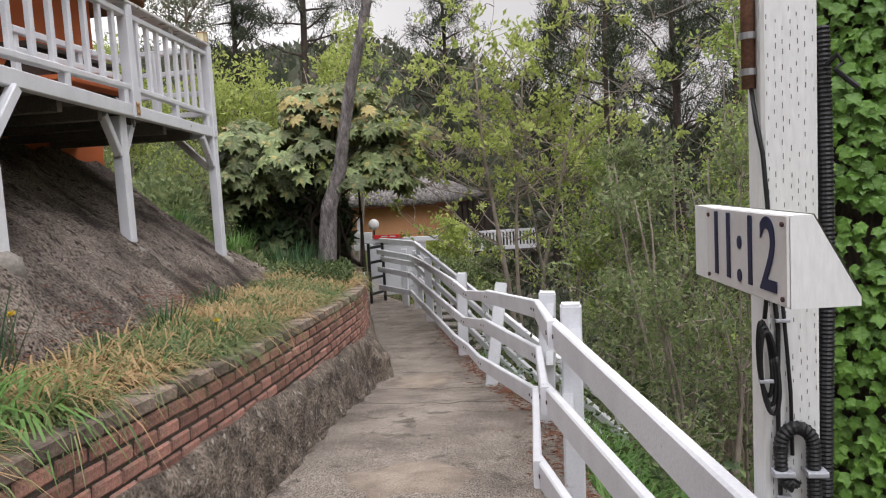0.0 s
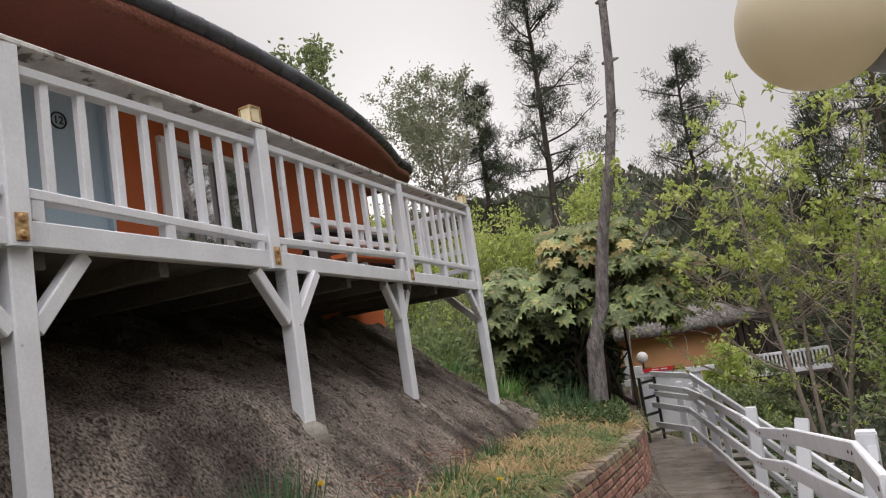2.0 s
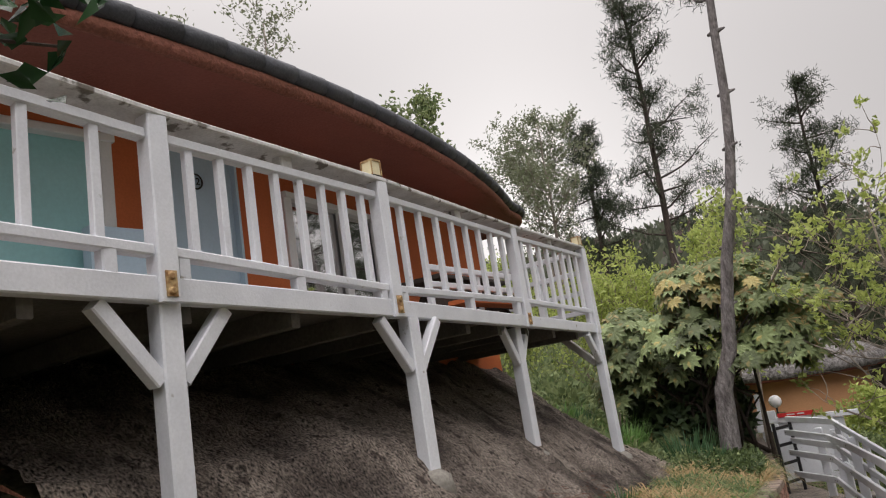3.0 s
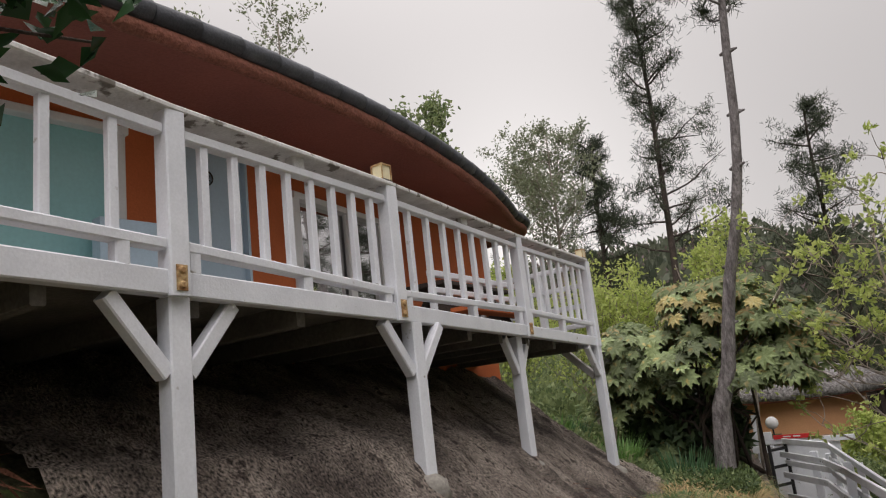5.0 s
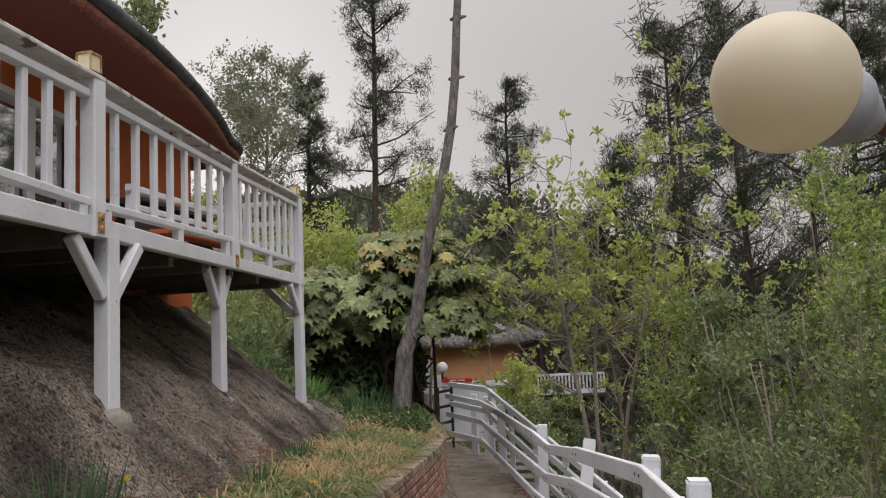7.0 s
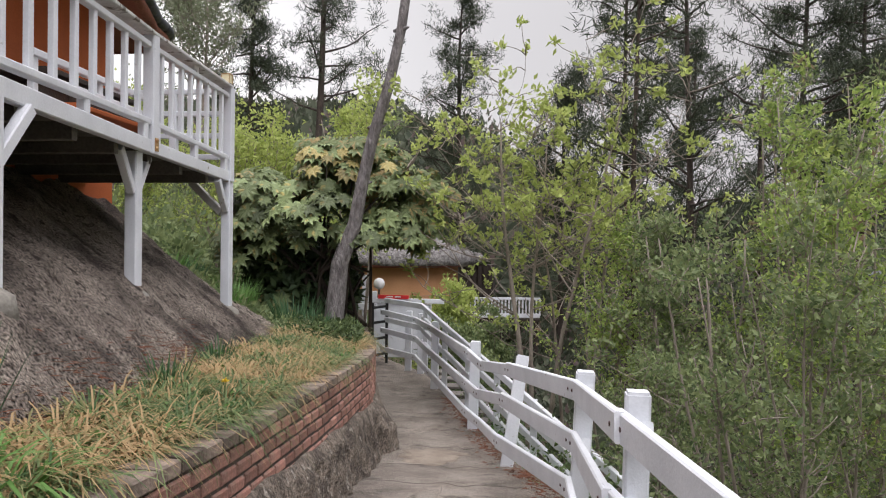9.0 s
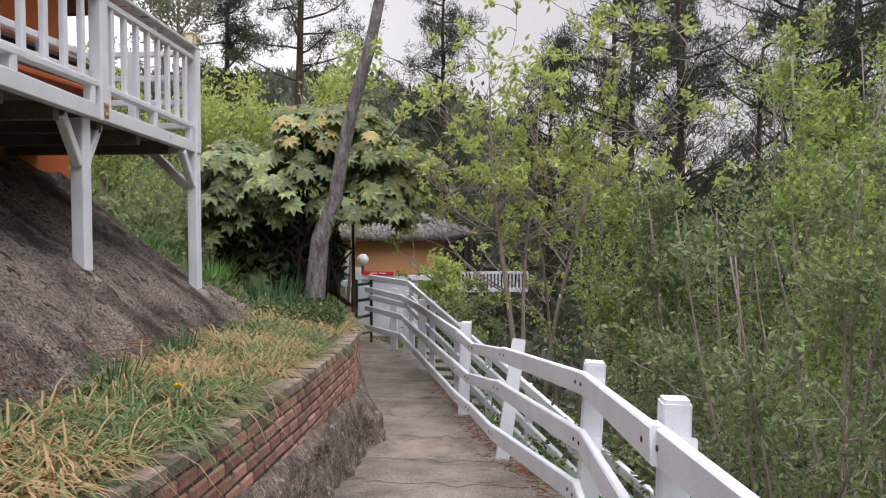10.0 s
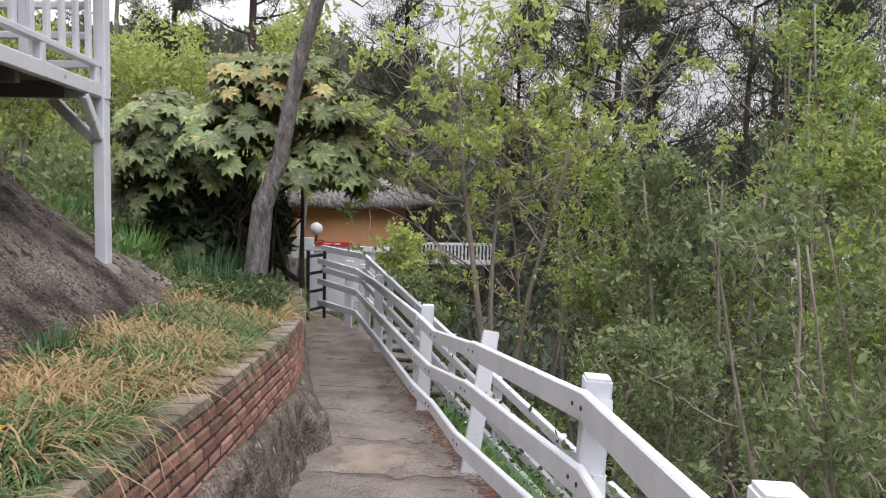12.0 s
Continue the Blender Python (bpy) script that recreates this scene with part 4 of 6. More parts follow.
def opening(y0, y1, z0, z1, kind_):
    x = (house_x(y0) + house_x(y1)) / 2
    dv = np.array([house_x(y1) - house_x(y0), y1 - y0, 0])
    P = lambda t, z, o=0.0: np.array([house_x(y0) + o, y0, 0]) + dv * t + (0, 0, z)  # noqa: E731
    if kind_ == "door":
        ob = part("door", Build().beam(P(0.02, (z0 + z1) / 2, -0.06), P(0.98, (z0 + z1) / 2, -0.06), 0.05, z1 - z0 - 0.02), BLUE, house, "closed pale blue door")
        part("door_jamb", Build().beam(P(0.965, (z0 + z1) / 2, -0.02), P(0.998, (z0 + z1) / 2, -0.02), 0.07, z1 - z0), BLUE, house, "pale blue door jamb")
        c = P(0.50, 3.47, -0.03)
        ring = [c + (0.004, 0.055 * math.cos(t), 0.055 * math.sin(t)) for t in np.linspace(0, 2 * math.pi, 28)]
        part("number_ring", Build().tube(ring, 0.006, 6), BLACKIRON, ob, "dark ring round the door number")
        basis_ = Matrix(((0, 1, 0), (0, 0, 1), (1, 0, 0))).transposed().to_4x4()
        lettering("12", 0.075, Matrix.Translation((c[0] + 0.004, c[1], c[2])) @ basis_, BLACKIRON, "number", ob, "dark door number")
        return
    b = Build()
    w = 0.055
    b.beam(P(0, z1 - w / 2, 0.005), P(1, z1 - w / 2, 0.005), 0.09, w)
    b.beam(P(0, z0 + w / 2, 0.005), P(1, z0 + w / 2, 0.005), 0.09, w)
    stops = (0.0, 1.0) if kind_ != "slider" else (0.0, 0.57, 1.0)
    for t in stops:
        t2 = min(max(t, 0.03), 0.97)
        b.beam(P(t2, z0 + 0.01, 0.012), P(t2, z1 - 0.01, 0.012), 0.045, 0.085, (0, 1, 0))
    part("window_frame", b, FRAME, house, "white window frame")
    g = part("pane", Build().beam(P(0.03, (z0 + z1) / 2, -0.03), P(0.97, (z0 + z1) / 2, -0.03), 0.006, z1 - z0 - 0.08), TEALPANE if kind_ == "window" else GLASS, house, "opaque teal window pane" if kind_ == "window" else "reflecting window pane")
    g.visible_shadow = False
    if kind_ == "window":
        part("white_panel", Build().beam(P(0.86, 2.62, 0.12), P(1.08, 2.62, 0.12), 0.10, 0.76), BLUE, house, "pale blue box under the window")


for o in OPEN:
    opening(*o)

# eave: soffit, flaking edge, tiles; roof above
ring = [(eave_x(y), y) for y in np.arange(-4.5, 8.3, 0.2)]
turn = [(eave_x(8.2) - 0.55 + 0.55 * math.cos(a), 8.2 + 0.75 * math.sin(a)) for a in np.linspace(0.35, math.pi / 2, 7)]
ring = ring + turn + [(-7.5, 8.9), (-12, 8.9)]
inner = [(min(x - 1.05, -4.3), min(y, 7.85)) for x, y in ring]
SOF = 3.845
b = Build().grid([[(x, y, SOF + 0.02 * wobble(x, y, 0, 1.5)) for x, y in ring], [((x + u) / 2, (y + v) / 2, SOF + 0.045) for (x, y), (u, v) in zip(ring, inner)], [(x, y, SOF + 0.09) for x, y in inner]])
part("soffit", b, SOFFIT, house, "maroon rendered soffit", True)
edge = Build()
prof = [(-0.07, -0.002), (-0.01, -0.022), (0.02, 0.0), (0.025, 0.045), (0.0, 0.075)]
rowsE = []
for o, z in prof:
    rowsE.append([(x + o + 0.008 * wobble(x, y, z, 6), y + (0.02 * o), SOF + z + 0.008 * wobble(x, y, z, 8)) for x, y in ring])
part("eave_edge", edge.grid(rowsE), EAVE_EDGE, house, "flaking red eave edge", True)
seg = np.r_[0, np.cumsum([math.dist(p, q) for p, q in zip(ring[:-1], ring[1:])])]
rx, ry = [p[0] for p in ring], [p[1] for p in ring]
s = 0.4
while s < seg[-1] - 4.5:
    e = s + 0.30
    pts = [np.array([np.interp(t, seg, rx) + 0.012, np.interp(t, seg, ry), SOF + 0.125]) for t in np.linspace(s + 0.004, e - 0.004, 4)]
    rr = [0.060, 0.063, 0.063, 0.066]
    part("eave_tile", Build().tube(pts, rr, 10), TILE, house, "", True)
    s = e
top = Build().grid([[(x + 0.02, y, SOF + 0.15) for x, y in ring], [(x - 0.9, y - 0.02 * (y - 3), SOF + 0.42) for x, y in ring], [(x - 2.4, y - 0.1 * (y - 3), SOF + 0.70) for x, y in ring], [(-9, 3 + 0.5 * (y - 3), SOF + 0.95) for x, y in ring], [(-13, 3 + 0.5 * (y - 3), SOF + 0.9) for x, y in ring]])
part("roof", top, THATCH, house, "low grey roof", True)

# ---- picnic table on the deck ----
table = thing("picnic_table", "dark timber picnic table standing on the deck", "table", (-3.85, 5.9, 2.235))
part("tabletop", Build().beam((-3.95, 5.2, 2.74), (-4.05, 6.5, 2.74), 0.5, 0.04), DARKWOOD, table)
for o in (-0.42, 0.36):
    part("bench", Build().beam((-3.95 + o, 5.2, 2.52), (-4.05 + o, 6.5, 2.52), 0.18, 0.035), DARKWOOD, table)
for y in (5.4, 6.3):
    part("leg", Build().beam((-4.3, y, 2.238), (-3.95, y, 2.72), 0.05, 0.07), DARKWOOD, table)
    part("leg", Build().beam((-3.62, y, 2.238), (-3.97, y + 0.02, 2.72), 0.05, 0.07), DARKWOOD, table)
    part("crossbar", Build().beam((-4.38, y + 0.04, 2.48), (-3.56, y + 0.04, 2.48), 0.04, 0.05), DARKWOOD, table)

part("white_edge", Build().beam((-3.50, 4.75, 2.74), (-3.62, 6.45, 2.74), 0.05, 0.05), WHITE, table, "white-painted edge board")
part("white_edge", Build().beam((-3.50, 4.75, 2.60), (-3.62, 6.45, 2.60), 0.05, 0.05), WHITE, table, "white-painted edge board")
part("side_panel", Build().beam((-3.53, 4.80, 2.50), (-3.65, 6.40, 2.50), 0.03, 0.14), DARKWOOD, table, "dark side panel")
for y in (4.8, 5.6, 6.4):
    part("white_leg", Build().beam((-3.52 - 0.07 * (y - 4.8), y, 2.238), (-3.52 - 0.07 * (y - 4.8), y, 2.73), 0.05, 0.05, (0, 1, 0)), WHITE, table)
part("brown_seat", Build().beam((-3.42, 5.0, 2.44), (-3.50, 6.2, 2.44), 0.16, 0.035), ORANGE, table, "reddish-brown seat board")

# ---- stair beside the path with its outer railing ----
stair = thing("stairway", "grey wooden steps going down beside the path", "stairs", (-1.2, 9.5, -1.2))
for k in range(20):
    t = k / 19
    y = 12.6 - 6.3 * t
    x0, x1 = fence_x(y) + 0.18, fence_x(y) + 0.80
    part("tread", Build().beam((x0, y, -0.62 - 0.98 * t), (x1, y, -0.62 - 0.98 * t), 0.30, 0.04), DECKTOP, stair, "weathered grey tread")
for o in (0.17, 0.82):
    part("stringer", Build().beam((fence_x(12.7) + o, 12.7, -0.72), (fence_x(6.2) + o, 6.2, -1.72), 0.05, 0.22), WHITE, stair)
rail2 = thing("stair_railing", "white wooden railing descending along the outer stair edge", "railing", (-1, 9.5, -0.6))
RA, RB = np.array([-2.15, 12.2, 0.50]), np.array([0.62, 6.0, -0.42])
for o in (0, -0.19, -0.38, -0.57):
    part("rail", Build().beam(RA + (0, 0, o), RB + (0, 0, o), 0.045, 0.085), WHITE, rail2)
for t in np.linspace(0.02, 0.98, 7):
    q = RA + (RB - RA) * t
    part("baluster", Build().beam(q + (0.02, 0, -0.95), q + (0.02, 0, 0.03), 0.075, 0.075, (0, 1, 0)), WHITE, rail2)
part("landing_rail", Build().beam((-2.15, 12.2, 0.50), (-3.15, 14.0, 0.44), 0.05, 0.09), WHITE, rail2)
part("landing_rail", Build().beam((-2.15, 12.2, 0.15), (-3.15, 14.0, 0.08), 0.05, 0.09), WHITE, rail2)

# ---- gate at the path's end ----
gate = thing("gate", "black iron gate leaf tied to white posts", "gate", (-3.2, 14.1, -0.75))
for x, y in ((-3.12, 14.0), (-3.30, 13.6)):
    part("stile", Build().beam((x, y, -0.74), (x, y, 0.42), 0.05, 0.05, (0, 1, 0)), BLACKIRON, gate)
for z in (-0.55, -0.25, 0.05, 0.33):
    part("crossbar", Build().beam((-3.12, 14.0, z), (-3.30, 13.6, z), 0.03, 0.05), BLACKIRON, gate)
wf = thing("white_screen", "white wooden fence panel behind the gate", "fence", (-3.0, 14.4, -0.78))
part("panel", Build().beam((-3.5, 14.5, -0.18), (-2.35, 14.5, -0.18), 0.03, 1.05), WHITE, wf)
part("top_rail", Build().beam((-3.75, 14.46, 0.40), (-2.1, 14.46, 0.40), 0.06, 0.09), WHITE, wf)
tall = thing("gate_post", "tall white gate post beside the path", "post", (-3.6, 14.2, -0.5))
part("shaft", Build().beam((-3.60, 14.2, -0.75), (-3.60, 14.2, 0.90), 0.085, 0.085, (0, 1, 0)), WHITE, tall)
part("arm", Build().beam((-3.78, 14.15, 0.52), (-3.35, 14.15, 0.52), 0.07, 0.15), WHITE, tall)
part("arm", Build().beam((-3.74, 14.15, 0.30), (-3.35, 14.15, 0.30), 0.07, 0.12), WHITE, tall)
redsign = thing("red_sign", "small red sign with pale lettering on the white rail", "sign", (-3.05, 14.40, 0.46))
part("board", Build().beam((-3.38, 14.40, 0.475), (-2.78, 14.40, 0.475), 0.012, 0.075), RED, redsign)
part("writing", Build().beam((-3.22, 14.392, 0.478), (-3.09, 14.392, 0.478), 0.004, 0.022).beam((-3.05, 14.392, 0.478), (-2.93, 14.392, 0.478), 0.004, 0.022), PLATE, redsign, "unreadable pale writing")
gl = thing("path_lamp", "white globe lamp on a thin dark pole", "lamp", (-3.5, 15, -0.8))
part("pole", Build().tube([(-3.5, 15, -0.85), (-3.5, 15, 0.6)], 0.018, 8), BLACKIRON, gl)
bm = bmesh.new()
bmesh.ops.create_uvsphere(bm, u_segments=20, v_segments=14, radius=0.115, matrix=Matrix.Translation((-3.5, 15, 0.69)))
me = bpy.data.meshes.new("globe")
bm.to_mesh(me)
bm.free()
part("globe", me, PLATE, gl, "white globe", True)

# ---- round hut and the deck behind it ----
# hut centre
hut = thing("round_hut", "round peach-coloured hut under a thick grey thatch cap", "hut", (-4.62, 21.6, -1.4))
HC = np.array([-4.62, 21.6, 0])
part("wall", Build().lathe(HC, [(1.95, -1.8), (1.95, 0.92)], 48), PEACH, hut, "", True)
prof = [(1.9, 0.90), (2.25, 0.86), (2.42, 0.92), (2.46, 1.05), (2.36, 1.28), (2.0, 1.46), (1.3, 1.66), (0.6, 1.76), (0.02, 1.80)]
rr = []
for r, z in prof:
    rr.append([HC + ((r + 0.04 * wobble(r * math.cos(k), r * math.sin(k), z, 5)) * math.cos(k), (r + 0.04 * wobble(r * math.cos(k), r * math.sin(k), z, 5)) * math.sin(k), z + 0.035 * wobble(math.cos(k) * r, math.sin(k) * r, z, 7)) for k in np.linspace(0, 2 * math.pi, 97)])
part("thatch", Build().grid(rr), THATCH, hut, "lumpy grey thatch", True)
part("eave_shadow_board", Build().lathe(HC, [(1.94, 0.84), (2.38, 0.88), (2.38, 0.93)], 48), SOFFIT, hut, "dark red underside", True)
hut2 = thing("small_pavilion", "small dark timber pavilion with a grey thatch cap", "pavilion", (-1.9, 26, -2))
part("thatch", Build().lathe((-2.75, 26, 0), [(0.02, 1.25), (0.35, 1.18), (0.62, 0.98), (0.66, 0.88), (0.45, 0.85)], 24), THATCH, hut2, "", True)
for k in range(9):
    part("slat", Build().beam((-3.5 + 0.19 * k, 25.6, -1.0), (-3.5 + 0.19 * k, 25.6, 0.75), 0.14, 0.04, (0, 1, 0)), DARKWOOD, hut2)
part("body", Build().box((-3.5, 25.7, -2.5), (-1.9, 26.6, 0.78)), DARKWOOD, hut2)
fd = thing("far_deck", "white railed deck on dark posts among the trees", "deck", (-1.2, 22.5, -2))
part("top_rail", Build().beam((-2.4, 22, -0.1), (-0.3, 22.4, -0.1), 0.06, 0.07), WHITE, fd)
part("bottom_rail", Build().beam((-2.4, 22, -0.6), (-0.3, 22.4, -0.6), 0.06, 0.12), WHITE, fd)
for k in range(22):
    t = k / 21
    part("baluster", Build().beam((-2.4 + 2.1 * t, 22 + 0.4 * t, -0.6), (-2.4 + 2.1 * t, 22 + 0.4 * t, -0.1), 0.05, 0.05, (0, 1, 0)), WHITE, fd)
part("floor", Build().box((-2.4, 22.1, -0.76), (-0.3, 24, -0.68)), DARKWOOD, fd)
for x in (-1.9, -1.4, -0.9, -0.4):
    part("leg", Build().beam((x, 22.4, -4.0), (x, 22.4, -0.75), 0.12, 0.12, (0, 1, 0)), DARKWOOD, fd)
far_house = thing("white_house", "white rendered house half hidden behind the trees", "house", (13, 31, -4))
part("wall", Build().box((10.5, 29, -5), (16, 35, 0.2)), FRAME, far_house)
part("roof", Build().box((10.1, 28.6, 0.2), (16.4, 35.4, 0.55)), TILE, far_house)
for x in (11.2, 13.0, 14.8):
    part("window", Build().box((x, 28.96, -1.6), (x + 0.8, 29.02, -0.5)), INSIDE, far_house, "dark window")
mast = thing("antenna_mast", "thin metal antenna mast on the far hill", "antenna", (-16.5, 60, 11))
part("pole", Build().tube([(-16.5, 60, 9.5), (-16.5, 60, 14.7)], 0.05, 6), STEEL, mast)
part("boom", Build().tube([(-17.1, 60, 14.0), (-15.9, 60, 14.0)], 0.04, 6).tube([(-17.0, 60, 13.6), (-16.0, 60, 13.6)], 0.04, 6), STEEL, mast)


# ---- plants ----
def limb(b, start, direction, length, r0, rng, steps=6, wander=0.25, lift=0.1):
    p, d = np.array(start, float), np.array(direction, float)
    d /= np.linalg.norm(d)
    pts = [p]
    for i in range(steps):
        d = d + rng.normal(size=3) * wander * 0.5 + (0, 0, lift * 0.3)
        d /= np.linalg.norm(d)
        p = p + d * length / steps
        pts.append(p)
    b.tube(pts, np.linspace(r0, max(r0 * 0.22, 0.0025), len(pts)), 5 if r0 < 0.03 else 8)
    return np.array(pts)


def broad_tree(name, label, base, height, spread, seed, leafm, barkm, stems=1, stem_r=0.05, crown_from=0.35, limbs=16, twigs=5, per_twig=14, leaf=0.06, leaf_w=0.035, lean=(0, 0), upward=0.5, jitter=0.08, group="", category="tree", tip=1):
    rng = np.random.default_rng(seed)
    base = np.array(base, float)
    ob = thing(name, label, category, tuple(base), group)
    wood, lp, ld = Build(), [], []
    for s in range(stems):
        a = rng.uniform(0, 2 * math.pi)
        d0 = np.array([lean[0] + 0.18 * (stems > 1) * math.cos(a), lean[1] + 0.18 * (stems > 1) * math.sin(a), 1.0])
        h = height * rng.uniform(0.82, 1.0)
        stem = limb(wood, base - (0, 0, 0.15) + (0.08 * math.cos(a) * (stems > 1), 0.08 * math.sin(a) * (stems > 1), 0), d0, h, stem_r * rng.uniform(0.7, 1), rng, 10, 0.10, 0.2)
        for i in range(limbs // stems):
            t = crown_from + (1 - crown_from) * rng.random() ** 0.85
            k = t * (len(stem) - 1)
            p = stem[int(k)] + (stem[min(int(k) + 1, len(stem) - 1)] - stem[int(k)]) * (k % 1)
            a2 = rng.uniform(0, 2 * math.pi)
            ln = spread * (1.15 - 0.75 * t) * rng.uniform(0.55, 1.1)
            bough = limb(wood, p, (math.cos(a2), math.sin(a2), upward * rng.uniform(0.3, 1.5)), ln, stem_r * 0.34 * (1.2 - t), rng, 6, 0.35, 0.3)
            for j in range(twigs):
                q = bough[rng.integers(2, len(bough))]
                a3 = rng.uniform(0, 2 * math.pi)
                tw = limb(wood, q, (math.cos(a3), math.sin(a3), 0.3 + rng.random() * upward), ln * rng.uniform(0.2, 0.45), stem_r * 0.09 + 0.002, rng, 4, 0.4, 0.3)
                w = rng.integers(tip, len(tw), per_twig)
                c = tw[w] + rng.normal(size=(per_twig, 3)) * jitter * (0.35 + 0.65 * rng.random((per_twig, 1)))
                lp.append(c)
                ld.append(rng.normal(size=(per_twig, 3)) + (0, 0, 0.35))
    part("trunk", wood, barkm, ob, "", True)
    part("crown", leaves(np.concatenate(lp), np.concatenate(ld), leaf, leaf_w, 0.2, seed), leafm, ob)
    return ob


def pine(name, label, base, height, seed, bare=0.45, spread=2.0, limbs=30, tufts=9, needle=0.32, width=0.03, per=16, r0=0.16, lean=(0, 0), barkm=BARK, leafm=L_PINE, group="", droop=0.0, conic=0.7):
    rng = np.random.default_rng(seed)
    base = np.array(base, float)
    ob = thing(name, label, "tree", tuple(base), group)
    wood, lp, ld = Build(), [], []
    stem = limb(wood, base - (0, 0, 0.3), (lean[0], lean[1], 1), height, r0, rng, 14, 0.03, 0.4)
    for i in range(limbs):
        t = bare + (1 - bare) * (i + rng.random()) / limbs
        k = min(t * (len(stem) - 1), len(stem) - 1.01)
        p = stem[int(k)] + (stem[int(k) + 1] - stem[int(k)]) * (k % 1)
        a = rng.uniform(0, 2 * math.pi)
        ln = spread * (1 - conic * (t - bare) / (1 - bare)) * rng.uniform(0.45, 1.1)
        bough = limb(wood, p, (math.cos(a), math.sin(a), rng.uniform(-0.1, 0.5) - droop), ln, r0 * 0.26, rng, 6, 0.3, 0.25)
        for j in range(tufts):
            q = bough[rng.integers(2, len(bough))] + rng.normal(size=3) * ln * 0.13
            n = per
            lp.append(np.repeat(q[None], n, 0) + rng.normal(size=(n, 3)) * needle * 0.5)
            ld.append(rng.normal(size=(n, 3)) + (0, 0, 0.7))
    part("trunk", wood, barkm, ob, "", True)
    part("crown", leaves(np.concatenate(lp), np.concatenate(ld), needle, width, 0.05, seed), leafm, ob)
    return ob


# the leaning pine in front of the large-leaved shrub
rng = np.random.default_rng(21)
lp_ = thing("leaning_pine", "slender grey pine with a bare leaning trunk", "tree", (-2.78, 9.3, 0.5))
tr = [(-2.80, 9.3, 0.10), (-2.79, 9.3, 0.6), (-2.72, 9.3, 1.28), (-2.54, 9.3, 1.75), (-2.45, 9.3, 2.25), (-2.33, 9.3, 2.80), (-2.13, 9.3, 3.45), (-1.98, 9.3, 4.15), (-1.895, 9.3, 4.80), (-1.835, 9.3, 5.6), (-1.76, 9.3, 6.35), (-1.72, 9.3, 7.2), (-1.70, 9.3, 8.6)]
wood = Build().tube(tr, [0.16, 0.125, 0.108, 0.086, 0.078, 0.072, 0.066, 0.060, 0.057, 0.052, 0.047, 0.04, 0.015], 14)
for z, x in ((4.80, -1.895), (5.6, -1.835), (2.94, -2.30), (4.12, -1.99), (3.45, -2.13), (2.25, -2.45)):
    a = rng.uniform(-0.6, 0.6)
    wood.tube([(x - 0.09, 9.3, z), (x, 9.3, z + 0.012), (x + 0.13 * math.cos(a), 9.3 + 0.13 * math.sin(a), z + 0.03)], [0.016, 0.045, 0.010], 8)
lpp, ldd = [], []
for i in range(26):
    z = 6.05 + 2.4 * i / 26
    a = rng.uniform(0, 6.28)
    bough = limb(wood, (-1.76 + 0.02 * (z - 6.35), 9.3, z), (math.cos(a), math.sin(a), 0.25), rng.uniform(0.5, 1.1), 0.02, rng, 6, 0.35, 0.2)
    for j in range(8):
        q = bough[rng.integers(2, 7)]
        lpp.append(np.repeat(q[None], 30, 0) + rng.normal(size=(30, 3)) * 0.045)
        ldd.append(rng.normal(size=(30, 3)) + (0, 0, 0.6))
part("trunk", wood, BARK, lp_, "", True)
part("crown", leaves(np.concatenate(lpp), np.concatenate(ldd), 0.13, 0.008, 0.05, 5), L_PINE, lp_)

# large-leaved shrub: single leaves on one mesh, the hidden ones joined
shrub = thing("large_leaved_shrub", "big shrub with broad deeply lobed green leaves", "shrub", (-3.1, 10.4, 0.5))


def lobed_leaf(lobes=8, size=1.0, wide=0.17):
    b = Build()
    for k in range(lobes):
        a = radians(-140 + 280 * k / (lobes - 1))
        ln = size * (1.0 - 0.35 * abs(k - (lobes - 1) / 2) / (lobes / 2))
        c, s_ = math.cos(a), math.sin(a)
        w = wide * size
        for sgn in (-1, 1):
            mid_ = np.array([c * ln * 0.6 - s_ * w * sgn, s_ * ln * 0.6 + c * w * sgn, 0.05 * size])
            low_ = np.array([c * ln * 0.25 - s_ * w * 0.7 * sgn, s_ * ln * 0.25 + c * w * 0.7 * sgn, 0.03 * size])
            b.add([(0, 0, 0), low_, mid_, (c * ln, s_ * ln, -0.14 * size), (c * ln * 0.55, s_ * ln * 0.55, 0.0)], [(0, 1, 2, 4), (4, 2, 3)] if sgn > 0 else [(0, 4, 2, 1), (4, 3, 2)])
    return b


leaf_me = lobed_leaf(8, 1.0, 0.19).mesh("lobed_leaf")
leaf_me.materials.append(L_PALM)
L_PALM2 = mat("big_leaf_surface", (0.175, 0.215, 0.092), 0.5, (0.092, 0.122, 0.052), 4, 0.6, 40, 0.1, 0.2, 0.01, per_object=0.6, spots=(0.32, 0.26, 0.09), spot_scale=1.3, spot_edge=0.60)
leaf_me.materials[0] = L_PALM2
young_me = leaf_me.copy()
young_me.materials[0] = mat("golden_young_leaf", (0.31, 0.245, 0.09), 0.5, (0.20, 0.20, 0.075), 4, 0.7, 40, 0.1, 0.2, 0.01, per_object=0.4)
rng = np.random.default_rng(8)
spots_ = []
domes = []
for k in range(46):
    v = rng.normal(size=3)
    v[2] = abs(v[2]) * 1.0 - 0.30
    v /= np.linalg.norm(v)
    domes.append((np.array([-3.12, 10.40, 1.58]) + v * np.array([1.38, 0.80, 1.34]) * rng.uniform(0.75, 1.05), rng.uniform(0.30, 0.48)))
